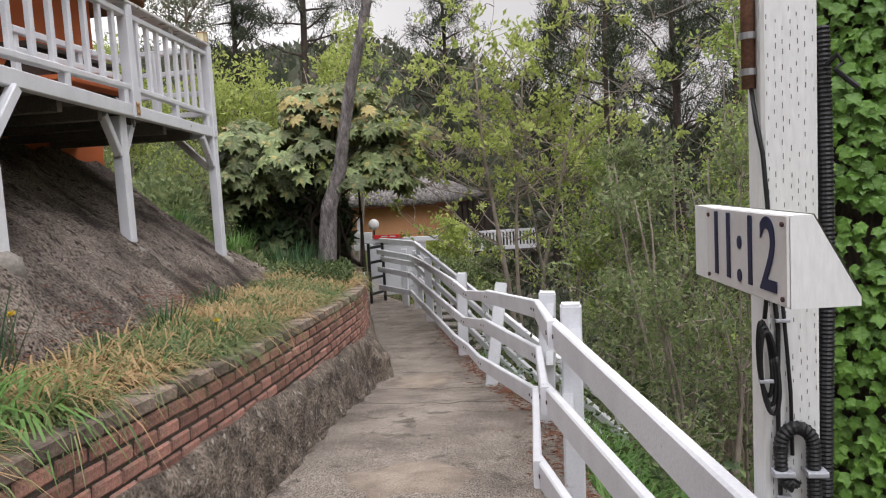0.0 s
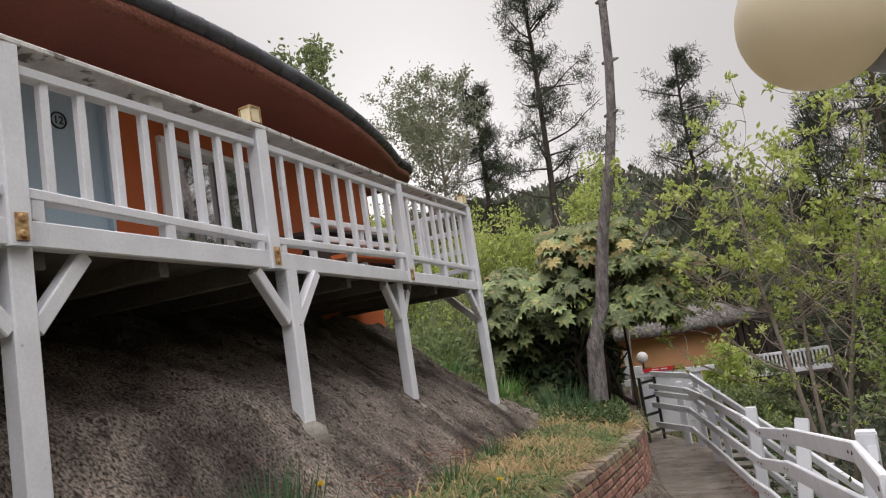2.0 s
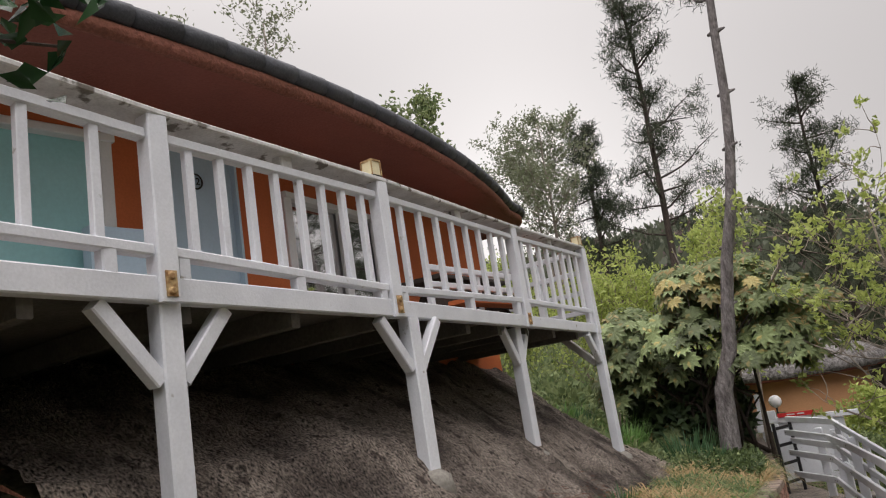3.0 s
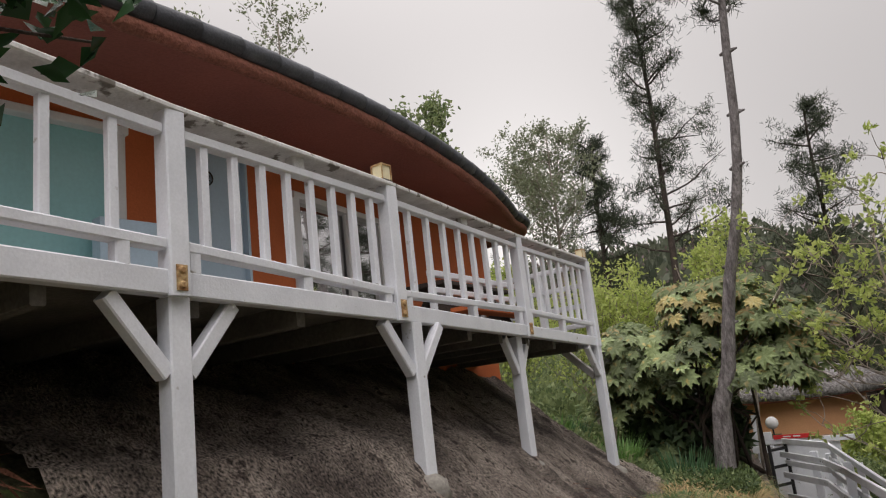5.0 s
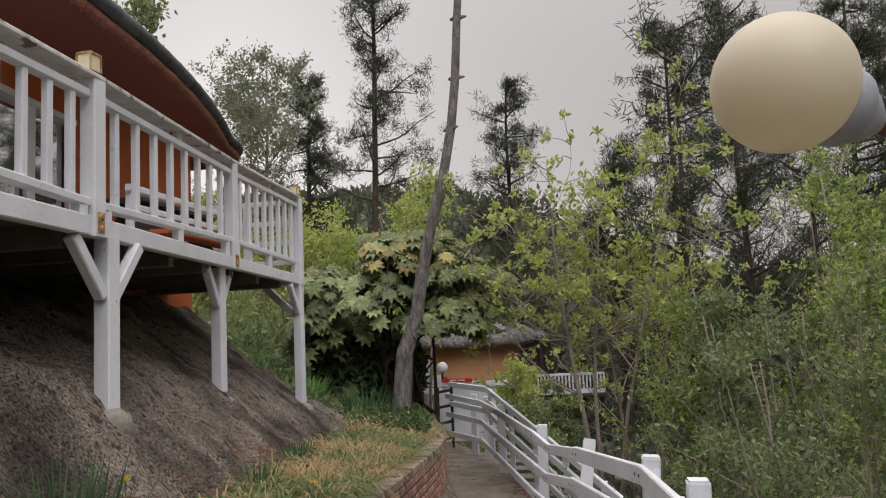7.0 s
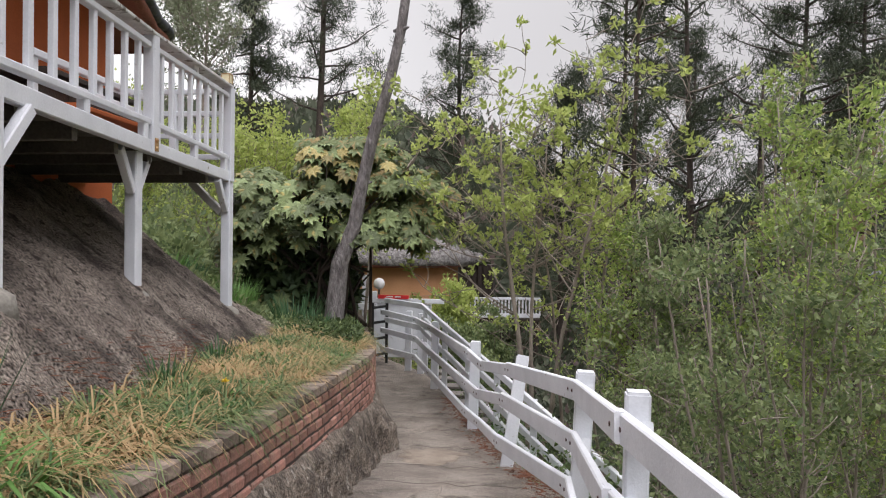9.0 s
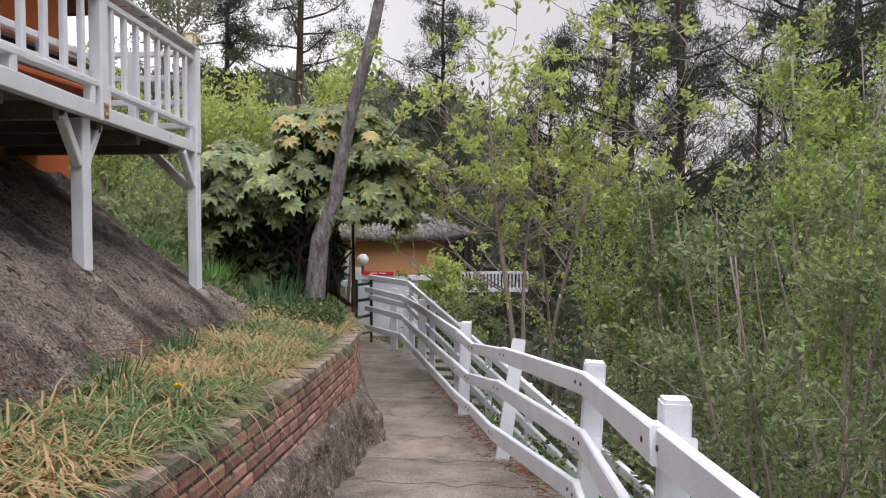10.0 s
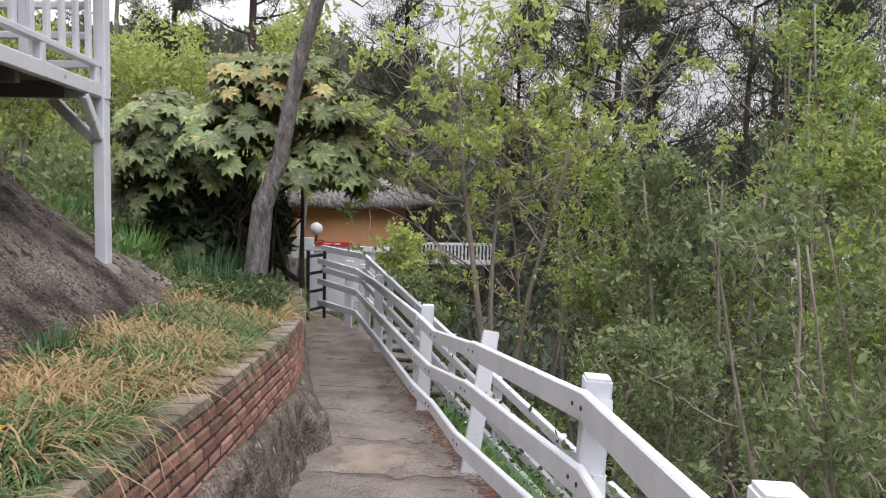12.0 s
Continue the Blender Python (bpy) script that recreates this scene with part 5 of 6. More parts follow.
while len(spots_) < 1700:
    c, rad = domes[rng.integers(0, len(domes))]
    v = rng.normal(size=3)
    v[2] = abs(v[2]) - 0.25
    v /= np.linalg.norm(v)
    if (c + v * rad)[0] > -2.6 and (c + v * rad)[2] < 1.5:
        continue
    spots_.append((c + v * rad * rng.uniform(0.7, 1.1) * (1, 1, 0.7), v))
spots_.sort(key=lambda e: e[0][1])
inner_b = Build()
for k, (q, v) in enumerate(spots_):
    size = rng.uniform(0.11, 0.215)
    tilt = Vector((v[0] * 0.8 + rng.normal() * 0.3, v[1] * 0.8 - 0.35 + rng.normal() * 0.3, 0.7 + 0.3 * v[2]))
    rot = tilt.to_track_quat("Z", "Y").to_matrix().to_4x4() @ Matrix.Rotation(math.atan2(v[1], v[0]) + rng.uniform(-0.7, 0.7), 4, "Z")
    m = Matrix.Translation(q.tolist()) @ rot @ Matrix.Diagonal((size, size, size, 1))
    if k < 290:
        lo_ = new("leaf", young_me if q[2] > 2.35 and rng.random() < 0.6 else leaf_me)
        lo_.parent = shrub
        lo_.matrix_world = m
        lo_.matrix_parent_inverse = Matrix.Translation(-Vector(shrub.location))
        lo_.matrix_basis = m
    else:
        n0 = np.array([(m @ Vector(c.co))[:] for c in leaf_me.vertices])
        inner_b.add(n0, [tuple(f_.vertices) for f_ in leaf_me.polygons])
tagged(part("rear_leaves", inner_b, L_PALM, shrub), kind="stuff")
wood = Build()
for k in range(26):
    q, v = spots_[rng.integers(0, len(spots_))]
    wood.tube([(-3.1 + rng.normal() * 0.25, 10.4 + rng.normal() * 0.2, 0.3), (-3.1 + v[0] * 0.5, 10.4 + v[1] * 0.5, 1.1), tuple(q - v * 0.05)], [0.035, 0.022, 0.008], 6)
part("branching_stem", wood, BARK_DARK, shrub, "dark bare branching stem", True)
# filling of the shrub: shade between the leaves is painted by their dark colour
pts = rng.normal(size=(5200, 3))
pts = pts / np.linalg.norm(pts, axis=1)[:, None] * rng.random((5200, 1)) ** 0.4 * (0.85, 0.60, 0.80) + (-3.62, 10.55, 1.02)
part("shade_painted_leaves", leaves(pts, rng.normal(size=(5200, 3)) + (0, 0, -0.4), 0.16, 0.085, 0.2, 3), L_DEEP, shrub, "inner leaves with the shade put into their dark colour")

# strap-leaved ground cover in the bed
rng = np.random.default_rng(12)
bunches = {"green": ([], [], []), "straw": ([], [], [])}
tussocks = 0
while tussocks < 640:
    y = rng.uniform(-1.0, 9.2)
    xw, xsl = wall_x(y) - 0.12, slope_x(y) + 0.04
    x = rng.uniform(xsl, xw)
    if wobble(x, y, 0, 2.2, 7) < -0.38:
        continue
    tussocks += 1
    # the leaves towards the bank are withered, those towards the wall fresh
    dry = wobble(x, y, 0, 1.3, 11) + 0.35 * ((xw - x) / (xw - xsl) - 0.55) + 0.12 * rng.normal() > 0.07
    P_, D_, ln_ = bunches["straw" if dry else "green"]
    tall_ = rng.uniform(0.65, 1.4)
    for i in range(rng.integers(24, 54)):
        a = rng.uniform(0, 2 * math.pi)
        r = 0.06 * math.sqrt(rng.random())
        px, py = min(x + r * math.cos(a), xw + 0.02), y + r * math.sin(a)
        P_.append((px, py, bed_z(px, py) - 0.01))
        D_.append((math.cos(a) * 0.75 + 0.12, math.sin(a) * 0.75, rng.uniform(0.45, 1.5)))
        ln_.append(rng.uniform(0.13, 0.26) * tall_)
for tint, leafm, words in (("green", L_STRAP, "arching dark green strap leaves filling the bed"), ("straw", L_STRAW, "withered straw-coloured strap leaves in the bed")):
    cover = part("ground_cover", blades(*bunches[tint], 0.0095, 0.9, 2), leafm)
    tagged(cover, words, "ground cover", kind="stuff")
P_, D_ = [], []
for k in range(700):
    y = rng.uniform(0, 9)
    x = rng.uniform(slope_x(y) + 0.05, wall_x(y) - 0.12)
    P_.append((x, y, bed_z(x, y) + rng.uniform(0.0, 0.07)))
    D_.append((rng.normal(), rng.normal(), 0.5))
tagged(part("low_weeds", leaves(P_, D_, 0.035, 0.022, 0.2, 4), L_LILY), "small broad-leaved weeds between the strap leaves", "weeds", kind="stuff")
lit = Build()
for k in range(1500):
    y = rng.uniform(0.5, 5.6)
    x = slope_x(y) + rng.normal() * 0.10 + 0.02
    a, l_ = rng.uniform(0, 6.28), rng.uniform(0.03, 0.07)
    z = left_z(x, y) + 0.03
    c, s_ = math.cos(a) * l_, math.sin(a) * l_
    lit.add([(x - c, y - s_, z), (x + s_ * 0.05, y - c * 0.05, z + 0.006), (x + c, y + s_, z + 0.004)], [(0, 1, 2)])
tagged(part("needle_litter", lit, LITTER), "rust-brown fallen needles along the foot of the bank", "litter", kind="stuff")


def clump(name, label, at, n, length, spread, leafm, seed, width=0.012, droop=0.15, radius=0.1):
    rng = np.random.default_rng(seed)
    a = rng.uniform(0, 2 * math.pi, n)
    r = radius * np.sqrt(rng.random(n))
    P = np.stack([at[0] + r * np.cos(a), at[1] + r * np.sin(a), np.full(n, at[2])], 1)
    D2 = np.stack([np.cos(a) * spread * r / radius, np.sin(a) * spread * r / radius, np.ones(n)], 1) + rng.normal(size=(n, 3)) * 0.06
    ob = part(name, blades(P, D2, length * rng.uniform(0.6, 1.05, n), width, droop, seed), leafm)
    return tagged(ob, label, "plant", "upright bladed plants", "stuff")


def on_bed(x, y):
    return (x, y, left_z(x, y) - 0.02)


clump("daffodil_clump", "tall clump of blue-green upright leaves in the bed", on_bed(-2.03, 2.30), 130, 0.46, 0.35, L_IRIS, 1, 0.012, 0.12, 0.17)
clump("daffodil_clump", "clump of blue-green upright leaves in the bed", on_bed(-2.18, 4.05), 60, 0.25, 0.45, L_IRIS, 2, 0.010, 0.2, 0.12)
clump("daffodil_clump", "clump of blue-green upright leaves in the bed", on_bed(-2.40, 5.15), 60, 0.26, 0.45, L_IRIS, 3, 0.010, 0.25, 0.12)
clump("daffodil_clump", "tall clump of blue-green leaves below the shrub", on_bed(-3.15, 8.9), 90, 0.52, 0.4, L_IRIS, 4, 0.022, 0.15, 0.26)
clump("daffodil_clump", "clump of blue-green leaves below the shrub", on_bed(-2.75, 8.4), 70, 0.36, 0.5, L_IRIS, 14, 0.016, 0.2, 0.2)
clump("lily_clump", "fresh green clump of arching leaves in the bed", on_bed(-1.70, 1.86), 80, 0.42, 0.9, L_LILY, 5, 0.020, 0.7, 0.14)
clump("lily_clump", "fresh green clump of arching leaves in the bed", on_bed(-1.66, 2.15), 55, 0.34, 0.9, L_LILY, 6, 0.018, 0.8, 0.10)
for k, (x, y, h, s_, m_) in enumerate(((-4.1, 9.4, 0.5, 0.3, L_LILY), (-4.5, 10.0, 0.55, 0.3, L_LILY), (-4.9, 9.2, 0.5, 0.4, L_LILY), (-5.4, 10.6, 0.6, 0.4, L_IRIS), (-3.9, 10.4, 0.5, 0.4, L_IRIS), (-3.8, 8.6, 0.35, 0.5, L_LILY))):
    clump("garden_clump", "green bladed plants on the garden slope", on_bed(x, y), 80, h, s_, m_, 30 + k, 0.022, 0.3, 0.25)
P_, D_ = [], []
for k in range(9000):
    y = rng.uniform(8.2, 13)
    x = rng.uniform(-7.5, wall_x(y) - 0.25)
    P_.append((x, y, left_z(x, y) + rng.uniform(-0.04, 0.10)))
    D_.append((rng.normal(), rng.normal(), 0.8))
tagged(part("garden_weeds", leaves(P_, D_, 0.10, 0.04, 0.2, 9), L_MID), "low green growth covering the garden slope", "weeds", kind="stuff")
P_, D_ = [], []
for k in range(3000):
    y = rng.uniform(7.2, 9.4)
    x = wall_x(y) - 0.15 - abs(rng.normal()) * 0.35
    P_.append((x, y, left_z(x, y) + rng.uniform(0, 0.15)))
    D_.append((rng.normal(), rng.normal(), 0.6))
tagged(part("edge_plants", leaves(P_, D_, 0.055, 0.022, 0.2, 10), L_LOW), "leafy low plants at the wall's far end", "plants", kind="stuff")
for k, (x, y, h) in enumerate(((-2.32, 5.0, 0.20), (-2.05, 3.9, 0.16), (-2.42, 8.0, 0.30), (-2.25, 8.2, 0.28))):
    x0, y0, z0_ = on_bed(x, y)
    ob = thing("dandelion", "dandelion with a round white seed head", "flower", (x0, y0, z0_), "dandelions")
    part("stalk", Build().tube([(x0, y0, z0_), (x0 + 0.01, y0, z0_ + h)], 0.003, 5), L_MID, ob)
    v = np.random.default_rng(k).normal(size=(130, 3))
    part("seed_head", leaves(np.repeat([[x0 + 0.01, y0, z0_ + h]], 130, 0), v, 0.028, 0.012, 0.1, k), PUFF, ob, "white seed ball")
for k, (x, y, z) in enumerate(((-1.72, 3.75, 0.0), (-2.0, 2.6, 0.15))):
    x0, y0, z0_ = on_bed(x, y)
    v = np.random.default_rng(k).normal(size=(40, 3)) * (1, 1, 0.3) + (0, 0, 0.3)
    ob = thing("yellow_flower", "small yellow flower among the strap leaves", "flower", (x0, y0, z0_), "yellow flowers")
    part("stalk", Build().tube([(x0, y0, z0_), (x0, y0, z0_ + 0.14 + z)], 0.003, 5), L_MID, ob)
    part("petals", leaves(np.repeat([[x0, y0, z0_ + 0.14 + z]], 40, 0), v, 0.022, 0.010, 0.1, k), FLOWER, ob)

# grass on the drop beside the fence
P_, D_, ln_ = [], [], []
for k in range(5200):
    y = rng.uniform(2.2, 9.0)
    x = fence_x(y) + 0.2 + abs(rng.normal()) * 0.4
    P_.append((x, y, ground_z(x, y) - 0.02))
    D_.append((rng.normal() * 0.4, rng.normal() * 0.4, 1))
    ln_.append(rng.uniform(0.12, 0.42))
tagged(part("bank_grass", blades(P_, D_, ln_, 0.014, 0.5, 6), L_LILY), "fresh green grass below the fence", "grass", kind="stuff")
P_, D_ = [], []
for k in range(26000):
    y = rng.uniform(-1, 17)
    x = fence_x(y) + 0.35 + rng.random() ** 1.3 * 8
    P_.append((x, y, ground_z(x, y) + rng.random() ** 2 * 0.7))
    D_.append((rng.normal(), rng.normal(), 0.4))
tagged(part("undergrowth", leaves(P_, D_, 0.06, 0.032, 0.2, 7), L_LOW), "dense green undergrowth on the wooded slope", "undergrowth", kind="stuff")

lit = Build()
for k in range(2600):
    y = rng.uniform(2.0, 10.5)
    x = fence_x(y) + 0.10 + rng.normal() * 0.10
    a, l_ = rng.uniform(0, 6.28), rng.uniform(0.012, 0.045)
    z = max(path_z(y) + 0.004, ground_z(x, y) + 0.01) if x < fence_x(y) + 0.14 else ground_z(x, y) + 0.02
    c, s_ = math.cos(a) * l_, math.sin(a) * l_
    lit.add([(x - c, y - s_, z + 0.012), (x + s_ * 0.25, y - c * 0.25, z + 0.02), (x + c, y + s_, z + 0.014)], [(0, 1, 2)])
tagged(part("edge_litter", lit, LITTER), "rust-brown dead leaves along the path edge", "litter", kind="stuff")

# ---- trees on the right of the path ----
broad_tree("budding_tree", "slender pale-barked tree with sparse yellow-green leaves", (-0.35, 9.75, -1.3), 5.2, 3.0, 41, L_YELLOW, BARK_PALE, 3, 0.05, 0.44, 48, 6, 15, 0.080, 0.042, (0.0, 0), 0.30, 0.045, tip=4)
broad_tree("budding_tree", "thin pale-barked tree with sparse yellow-green leaves", (0.25, 11.0, -1.9), 5.4, 2.6, 43, L_YELLOW, BARK_PALE, 2, 0.045, 0.4, 36, 6, 15, 0.078, 0.040, (-0.01, 0), 0.30, 0.045, tip=4)
SAP = [(0.75, 8.9, 3.6, 44), (1.25, 7.9, 3.9, 45), (1.8, 8.4, 5.4, 46), (2.6, 8.2, 5.9, 47), (3.4, 9.4, 6.5, 48), (2.4, 6.8, 4.9, 49), (3.5, 7.6, 6.1, 50), (4.6, 9.4, 6.9, 51)]
for x, y, h, sd in SAP:
    broad_tree("sapling", "bushy young tree with bright green spring leaves", (x, y, ground_z(x, y)), h, 1.25, sd, L_BRIGHT if sd % 3 else L_MID, BARK_PALE, 5, 0.034, 0.24, 50, 6, 19, 0.060, 0.028, (0, 0), 0.8, 0.065, "saplings on the slope")
for k, (x, y, h, sd) in enumerate(((1.0, 4.6, 2.6, 61), (1.5, 5.3, 2.8, 62), (2.1, 4.9, 3.0, 63), (0.6, 6.7, 1.9, 64))):
    broad_tree("slope_bush", "low leafy green bush below the fence", (x, y, ground_z(x, y)), h, 0.9, sd, L_MID, BARK_PALE, 5, 0.018, 0.1, 34, 6, 22, 0.044, 0.022, (0, 0), 0.8, 0.065, "bushes below the fence", "bush")
for k, (x, y, r) in enumerate(((0.92, 9.6, 0.065), (3.1, 12.4, 0.10))):
    pine("dark_pine", "tall pine with a straight dark trunk", (x, y, ground_z(x, y)), 7.6, 70 + k, 0.6, 1.3, 14, 7, 0.16, 0.014, 24, r, (0, 0), BARK_DARK, L_PINE, "pines on the slope", 0.0, 0.4)
for k, (x, y, h, s_) in enumerate(((-2.25, 16.4, 2.9, 0.9), (-1.6, 15.2, 2.1, 0.8), (-1.5, 17.4, 2.9, 0.6))):
    broad_tree("hut_bush", "rounded yellowish-green bush beside the hut", (x, y, ground_z(x, y) if x > fence_x(y) else -1.0), h, s_, 80 + k, L_MID if k else L_YELLOW, BARK_PALE, 5, 0.02, 0.1, 60, 6, 30, 0.085, 0.05, (0, 0), 0.7, 0.10, "bushes by the hut", "bush")

# ---- trees behind ----
PINES = [(-7.15, 22, 2.5, 12.5, 90, 2.3, 0.36), (-10.0, 24, 3.5, 7.2, 91, 1.9, 0.3), (-2.9, 26, 0.5, 9.6, 92, 2.8, 0.25), (0.3, 24, -1.5, 8.6, 93, 2.6, 0.3), (2.1, 22, -2, 12.2, 94, 2.6, 0.3), (3.6, 20, -2.5, 13.0, 95, 2.8, 0.35),
         (5.8, 18, -3, 12.0, 96, 3.2, 0.45), (7.8, 20, -3.5, 12.5, 97, 3.2, 0.4), (4.6, 27, -2, 11, 99, 2.8, 0.3), (9.5, 25, -3, 12, 100, 3.2, 0.4)]
for x, y, z, h, sd, sp_, bare_ in PINES:
    pine("pine_tree", "tall dark pine with open tufted branches against the sky", (x, y, min(z, ground_z(x, y))), h + z - min(z, ground_z(x, y)), sd, bare_, sp_ * 1.15, 42, 10, 0.20, 0.018, 36, 0.14, (0, 0), BARK_DARK, L_PINE, "background pines")
broad_tree("airy_tree", "light airy tree with thin pale spring leaves", (-9.9, 20, 3.9), 6.2, 2.9, 110, L_PALEW, BARK_PALE, 2, 0.07, 0.3, 50, 7, 26, 0.12, 0.05, (0, 0), 0.7, 0.14)
broad_tree("roofside_tree", "leafy tree rising behind the house roof", (-9.6, 13.0, 3.0), 6.0, 1.9, 111, L_MID, BARK_DARK, 2, 0.06, 0.45, 34, 6, 16, 0.13, 0.07, (0, 0), 0.5, 0.12)
broad_tree("roofside_tree", "thin leafy tree rising behind the house roof", (-11.0, 9.5, 3.0), 7.2, 2.2, 112, L_PALEW, BARK_PALE, 2, 0.06, 0.5, 26, 6, 14, 0.09, 0.05, (0, 0), 0.6, 0.14)
for k, (x, y, z, h, s_) in enumerate(((-5.1, 13.2, 0.8, 3.3, 1.5), (-3.5, 13.6, 0.2, 4.3, 1.5), (-6.4, 14.2, 1.2, 3.4, 1.6), (-4.4, 15.5, 0.5, 4.0, 1.6), (-7.6, 12.6, 1.8, 3.0, 1.4))):
    broad_tree("spring_shrub", "tall shrub with yellow-green spring leaves", (x, y, min(z, left_z(x, y))), h, s_, 120 + k, L_YELLOW if k != 3 else L_MID, BARK_PALE, 5, 0.035, 0.25, 50, 6, 14, 0.10, 0.045, (0, 0), 0.8, 0.12, "shrubs behind the big-leaved shrub", "shrub")

# wooded hillside
rng = np.random.default_rng(77)
P_, D_ = [], []
N = 0
while N < 2300:
    x, y = rng.uniform(-45, 40), rng.uniform(27, 62)
    if abs(x) > y * 0.95:
        continue
    z = ground_z(x, y)
    r = rng.uniform(0.8, 1.9)
    n = 34
    v = rng.normal(size=(n, 3))
    v /= np.linalg.norm(v, axis=1)[:, None]
    P_.append(np.array([x, y, z + r * 0.9]) + v * r * rng.uniform(0.5, 1, (n, 1)) * (1, 1, 1.1))
    D_.append(v + (0, 0, 0.3))
    N += 1
tagged(part("hill_woods", leaves(np.concatenate(P_), np.concatenate(D_), 0.55, 0.4, 0.2, 8), L_WOOD), "dense mixed woodland covering the far hillside", "woods", kind="stuff")
P_, D_ = [], []
for k in range(520):
    x, y = rng.uniform(-4, 16), rng.uniform(14.5, 28)
    if x < -2.4 or (y < 15 and x < fence_x(y) + 1.6):
        continue
    z, r, n = ground_z(x, y), rng.uniform(0.5, 1.1), 60
    if x < 0.4:
        r = min(r, max(0.15, (-0.75 - z) / 2))
    v = rng.normal(size=(n, 3))
    v /= np.linalg.norm(v, axis=1)[:, None]
    P_.append(np.array([x, y, z + r * 0.9]) + v * r * rng.uniform(0.4, 1, (n, 1)))
    D_.append(v + (0, 0, 0.3))
tagged(part("slope_thicket", leaves(np.concatenate(P_), np.concatenate(D_), 0.20, 0.13, 0.2, 18), L_WOOD), "tangled thicket between the tree trunks", "thicket", kind="stuff")

P_, D_ = [], []
for k in range(330):
    x, y = rng.uniform(-17, -5.6), rng.uniform(10.5, 27)
    z, r, n = ground_z(x, y), rng.uniform(0.4, 1.0), 70
    v = rng.normal(size=(n, 3))
    v /= np.linalg.norm(v, axis=1)[:, None]
    P_.append(np.array([x, y, z + r * 0.6]) + v * r * rng.uniform(0.4, 1, (n, 1)))
    D_.append(v + (0, 0, 0.3))
tagged(part("garden_thicket", leaves(np.concatenate(P_), np.concatenate(D_), 0.16, 0.09, 0.2, 28), L_MID), "green thicket on the slope beyond the house", "thicket", kind="stuff")
# the same woods go on beside and behind the path: unseen pines, added to darken window reflections and light from the
# right
for k, (x, y) in enumerate(((6.5, 3.0), (8.5, 5.5), (7.5, -2.5), (10.5, 1.0), (6.0, -7.0), (11.0, 8.0), (9.0, -6.5), (2.0, -11.0))):
    pine("unseen_pine", "tall dark pine added out of view on the slope", (x, y, ground_z(x, y)), 12.5, 140 + k, 0.2, 2.6, 40, 11, 0.20, 0.028, 24, 0.15, (0, 0), BARK_DARK, L_PINE, "pines beside the path")

# ---- ivy column beside the sign post ----
ivy = thing("ivy_column", "tall trunk thickly covered with green ivy", "ivy", (1.12, 2.74, -1.0))
part("trunk", Build().tube([(1.12, 2.74, -1.2), (1.12, 2.74, 1.0), (1.12, 2.74, 3.0), (1.12, 2.75, 4.2)], [0.17, 0.15, 0.14, 0.12], 12), BARK_DARK, ivy, "", True)
ivy_me = lobed_leaf(5, 1.0, 0.34).mesh("ivy_leaf")
L_IVY2 = mat("ivy_leaf_surface", (0.12, 0.235, 0.035), 0.45, (0.06, 0.14, 0.02), 6, 0.6, 40, 0.1, 0.2, 0.01, per_object=0.45, per_island=0.01)
ivy_me.materials.append(L_IVY2)
rng = np.random.default_rng(5)
rest = Build()
for k in range(3000):
    z = rng.uniform(0.0, 2.35)
    a = rng.uniform(math.pi * 0.95, math.pi * 1.95)
    r = 0.235 + rng.uniform(-0.03, 0.03) + 0.03 * math.sin(z * 3 + a)
    q = Vector((1.12 + r * math.cos(a), 2.74 + r * math.sin(a), z))
    outv = Vector((math.cos(a) + rng.normal() * 0.3, math.sin(a) + rng.normal() * 0.3, 0.45 + rng.normal() * 0.25))
    size = rng.uniform(0.022, 0.040)
    m = Matrix.Translation(q) @ outv.to_track_quat("Z", "Y").to_matrix().to_4x4() @ Matrix.Rotation(rng.normal() * 0.5 - math.pi / 2, 4, "Z") @ Matrix.Diagonal((size, size, size, 1))
    if k < 280:
        lo_ = new("ivy_leaf", ivy_me)
        lo_.parent = ivy
        lo_.matrix_parent_inverse = Matrix.Translation(-Vector(ivy.location))
        lo_.matrix_basis = m
    else:
        rest.add([(m @ Vector(c.co))[:] for c in ivy_me.vertices], [tuple(f_.vertices) for f_ in ivy_me.polygons])
tagged(part("more_ivy", rest, L_IVY2, ivy), kind="stuff")

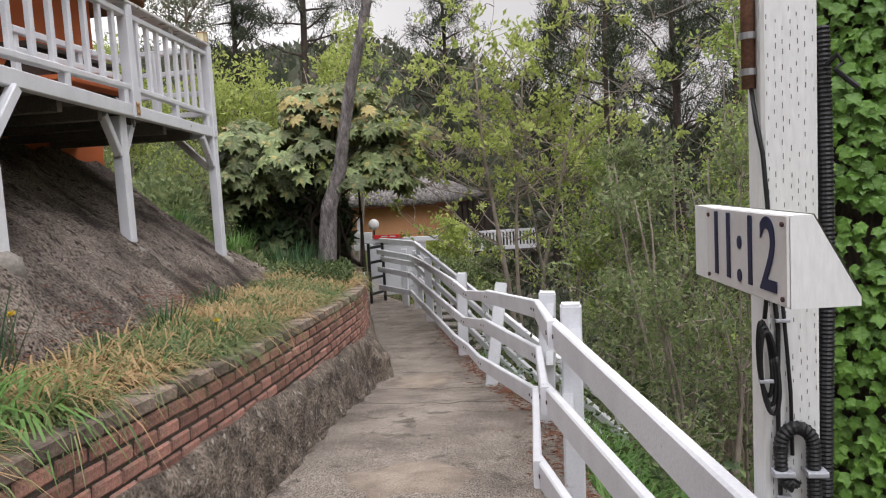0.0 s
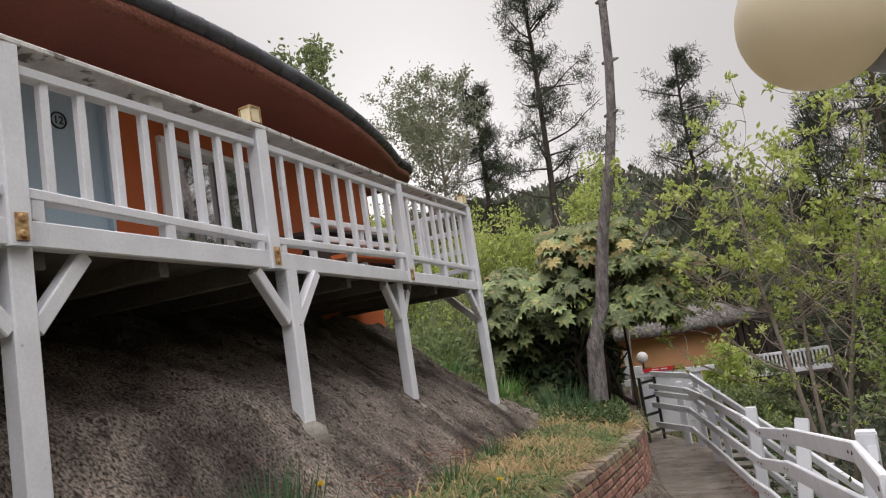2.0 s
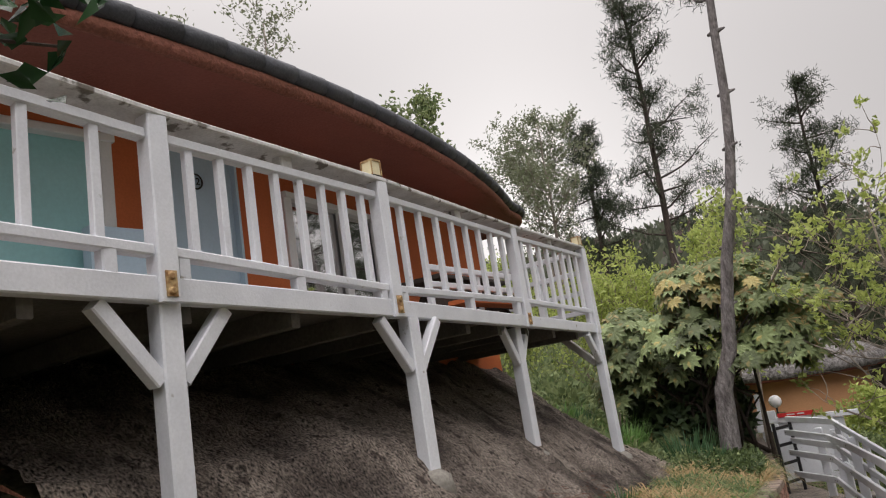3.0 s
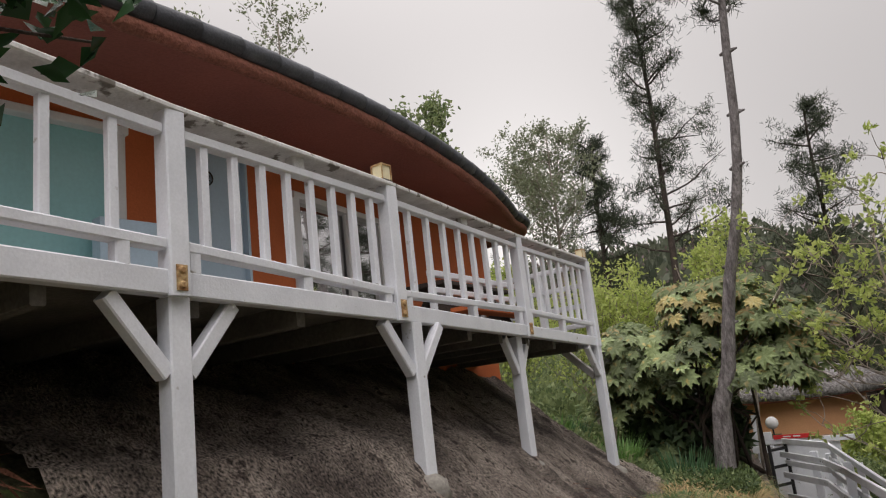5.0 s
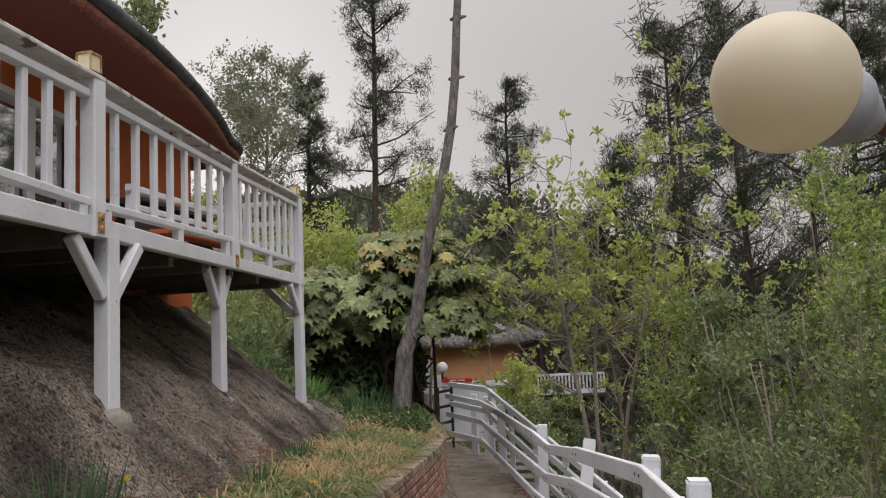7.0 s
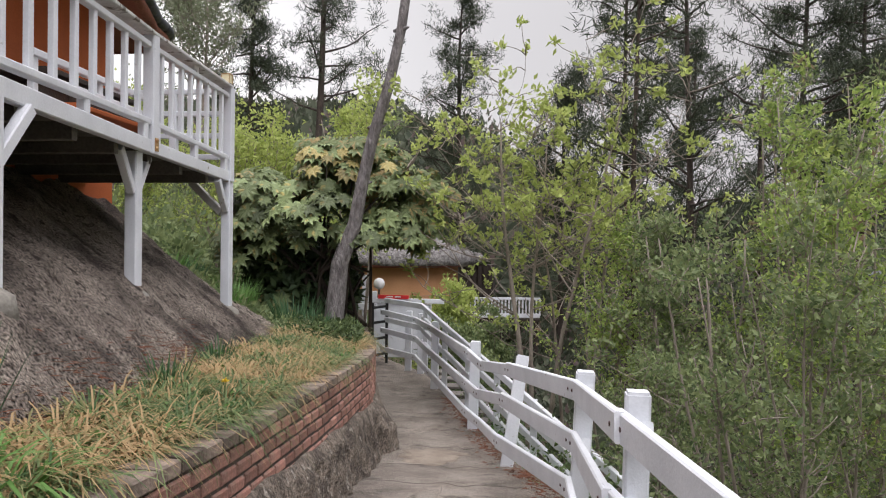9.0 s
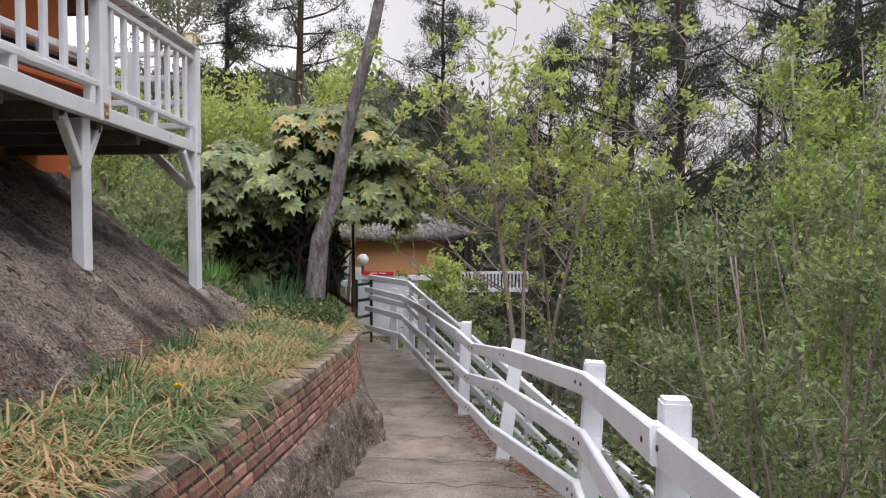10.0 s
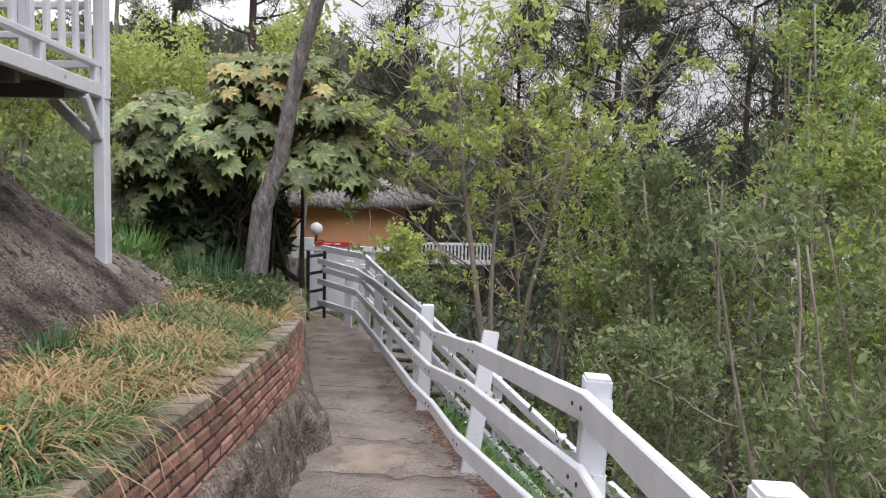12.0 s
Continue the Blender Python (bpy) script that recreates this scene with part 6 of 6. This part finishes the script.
# ---- camellia overhanging the path's start ----
cam_bush = thing("camellia", "camellia bush with glossy dark leaves and red blooms", "bush", (-1.75, 0.1, 0.9))
rng = np.random.default_rng(15)
wood, lp2, ld2 = Build(), [], []
limb(wood, (-1.75, 0.1, 0.85), (0.1, 0.05, 1), 1.9, 0.03, rng, 8, 0.08, 0.2)
for k in range(40):
    q = np.array([-1.25, 0.48, 2.51]) + rng.normal(size=3) * (0.13, 0.10, 0.09)
    wood.tube([(-1.68, 0.15, 2.3), (-1.5, 0.28, 2.45), tuple(q)], [0.012, 0.007, 0.003], 5)
    lp2.append(np.repeat(q[None], 9, 0) + rng.normal(size=(9, 3)) * 0.05)
    ld2.append(rng.normal(size=(9, 3)) + (0.2, 0, -0.6))
part("stem", wood, BARK_DARK, cam_bush, "", True)
part("foliage", leaves(np.concatenate(lp2), np.concatenate(ld2), 0.068, 0.038, 0.2, 4), L_CAM, cam_bush)
for k, q in enumerate(((-1.25, 0.46, 2.36), (-1.36, 0.40, 2.33))):
    v = rng.normal(size=(40, 3)) * (1, 1, 0.7)
    part("bloom", leaves(np.repeat([q], 40, 0), v, 0.04, 0.035, 0.3, k), PETAL, cam_bush, "faded dark red bloom")

# ---- bricks of the planter wall ----
rng = np.random.default_rng(33)


def brick_mesh(ln, h, dep=0.10, e=0.006):
    return Build().beam((0, -ln / 2, 0), (0, ln / 2, 0), dep, h, (0, 0, 1), e).mesh("brick")


shapes = [brick_mesh(PITCH - 0.014 - 0.005 * k, COURSE - 0.013, 0.10, 0.008) for k in range(3)]
caps = [brick_mesh(PITCH - 0.012 - 0.004 * k, COURSE - 0.012, 0.145) for k in range(3)]
for me in shapes:
    me.materials.append(BRICK)
for me in caps:
    me.materials.append(COPING)
for c in range(8):
    y = 0.9 + (PITCH / 2 if c % 2 else 0)
    while y < 10.6:
        if c > courses(y) + 0.6:
            y += PITCH
            continue
        x, z = wall_x(y), cope_z(y) - (c + 0.5) * COURSE
        slope_ = math.atan2(cope_z(y + 0.1) - cope_z(y - 0.1), 0.2)
        yaw = math.atan2(-(wall_x(y + 0.1) - wall_x(y - 0.1)), 0.2)
        ob = new("brick", (caps if c == 0 else shapes)[rng.integers(0, 3)])
        ob.parent = planter
        off = -0.0715 if c == 0 else -0.049
        ob.matrix_basis = Matrix.Translation((x + off + rng.normal() * 0.0025 + (0.006 if c == 0 else 0), y, z + rng.normal() * 0.0015)) @ Euler((slope_ + rng.normal() * 0.006, rng.normal() * 0.01, yaw + rng.normal() * 0.008)).to_matrix().to_4x4()
        y += PITCH
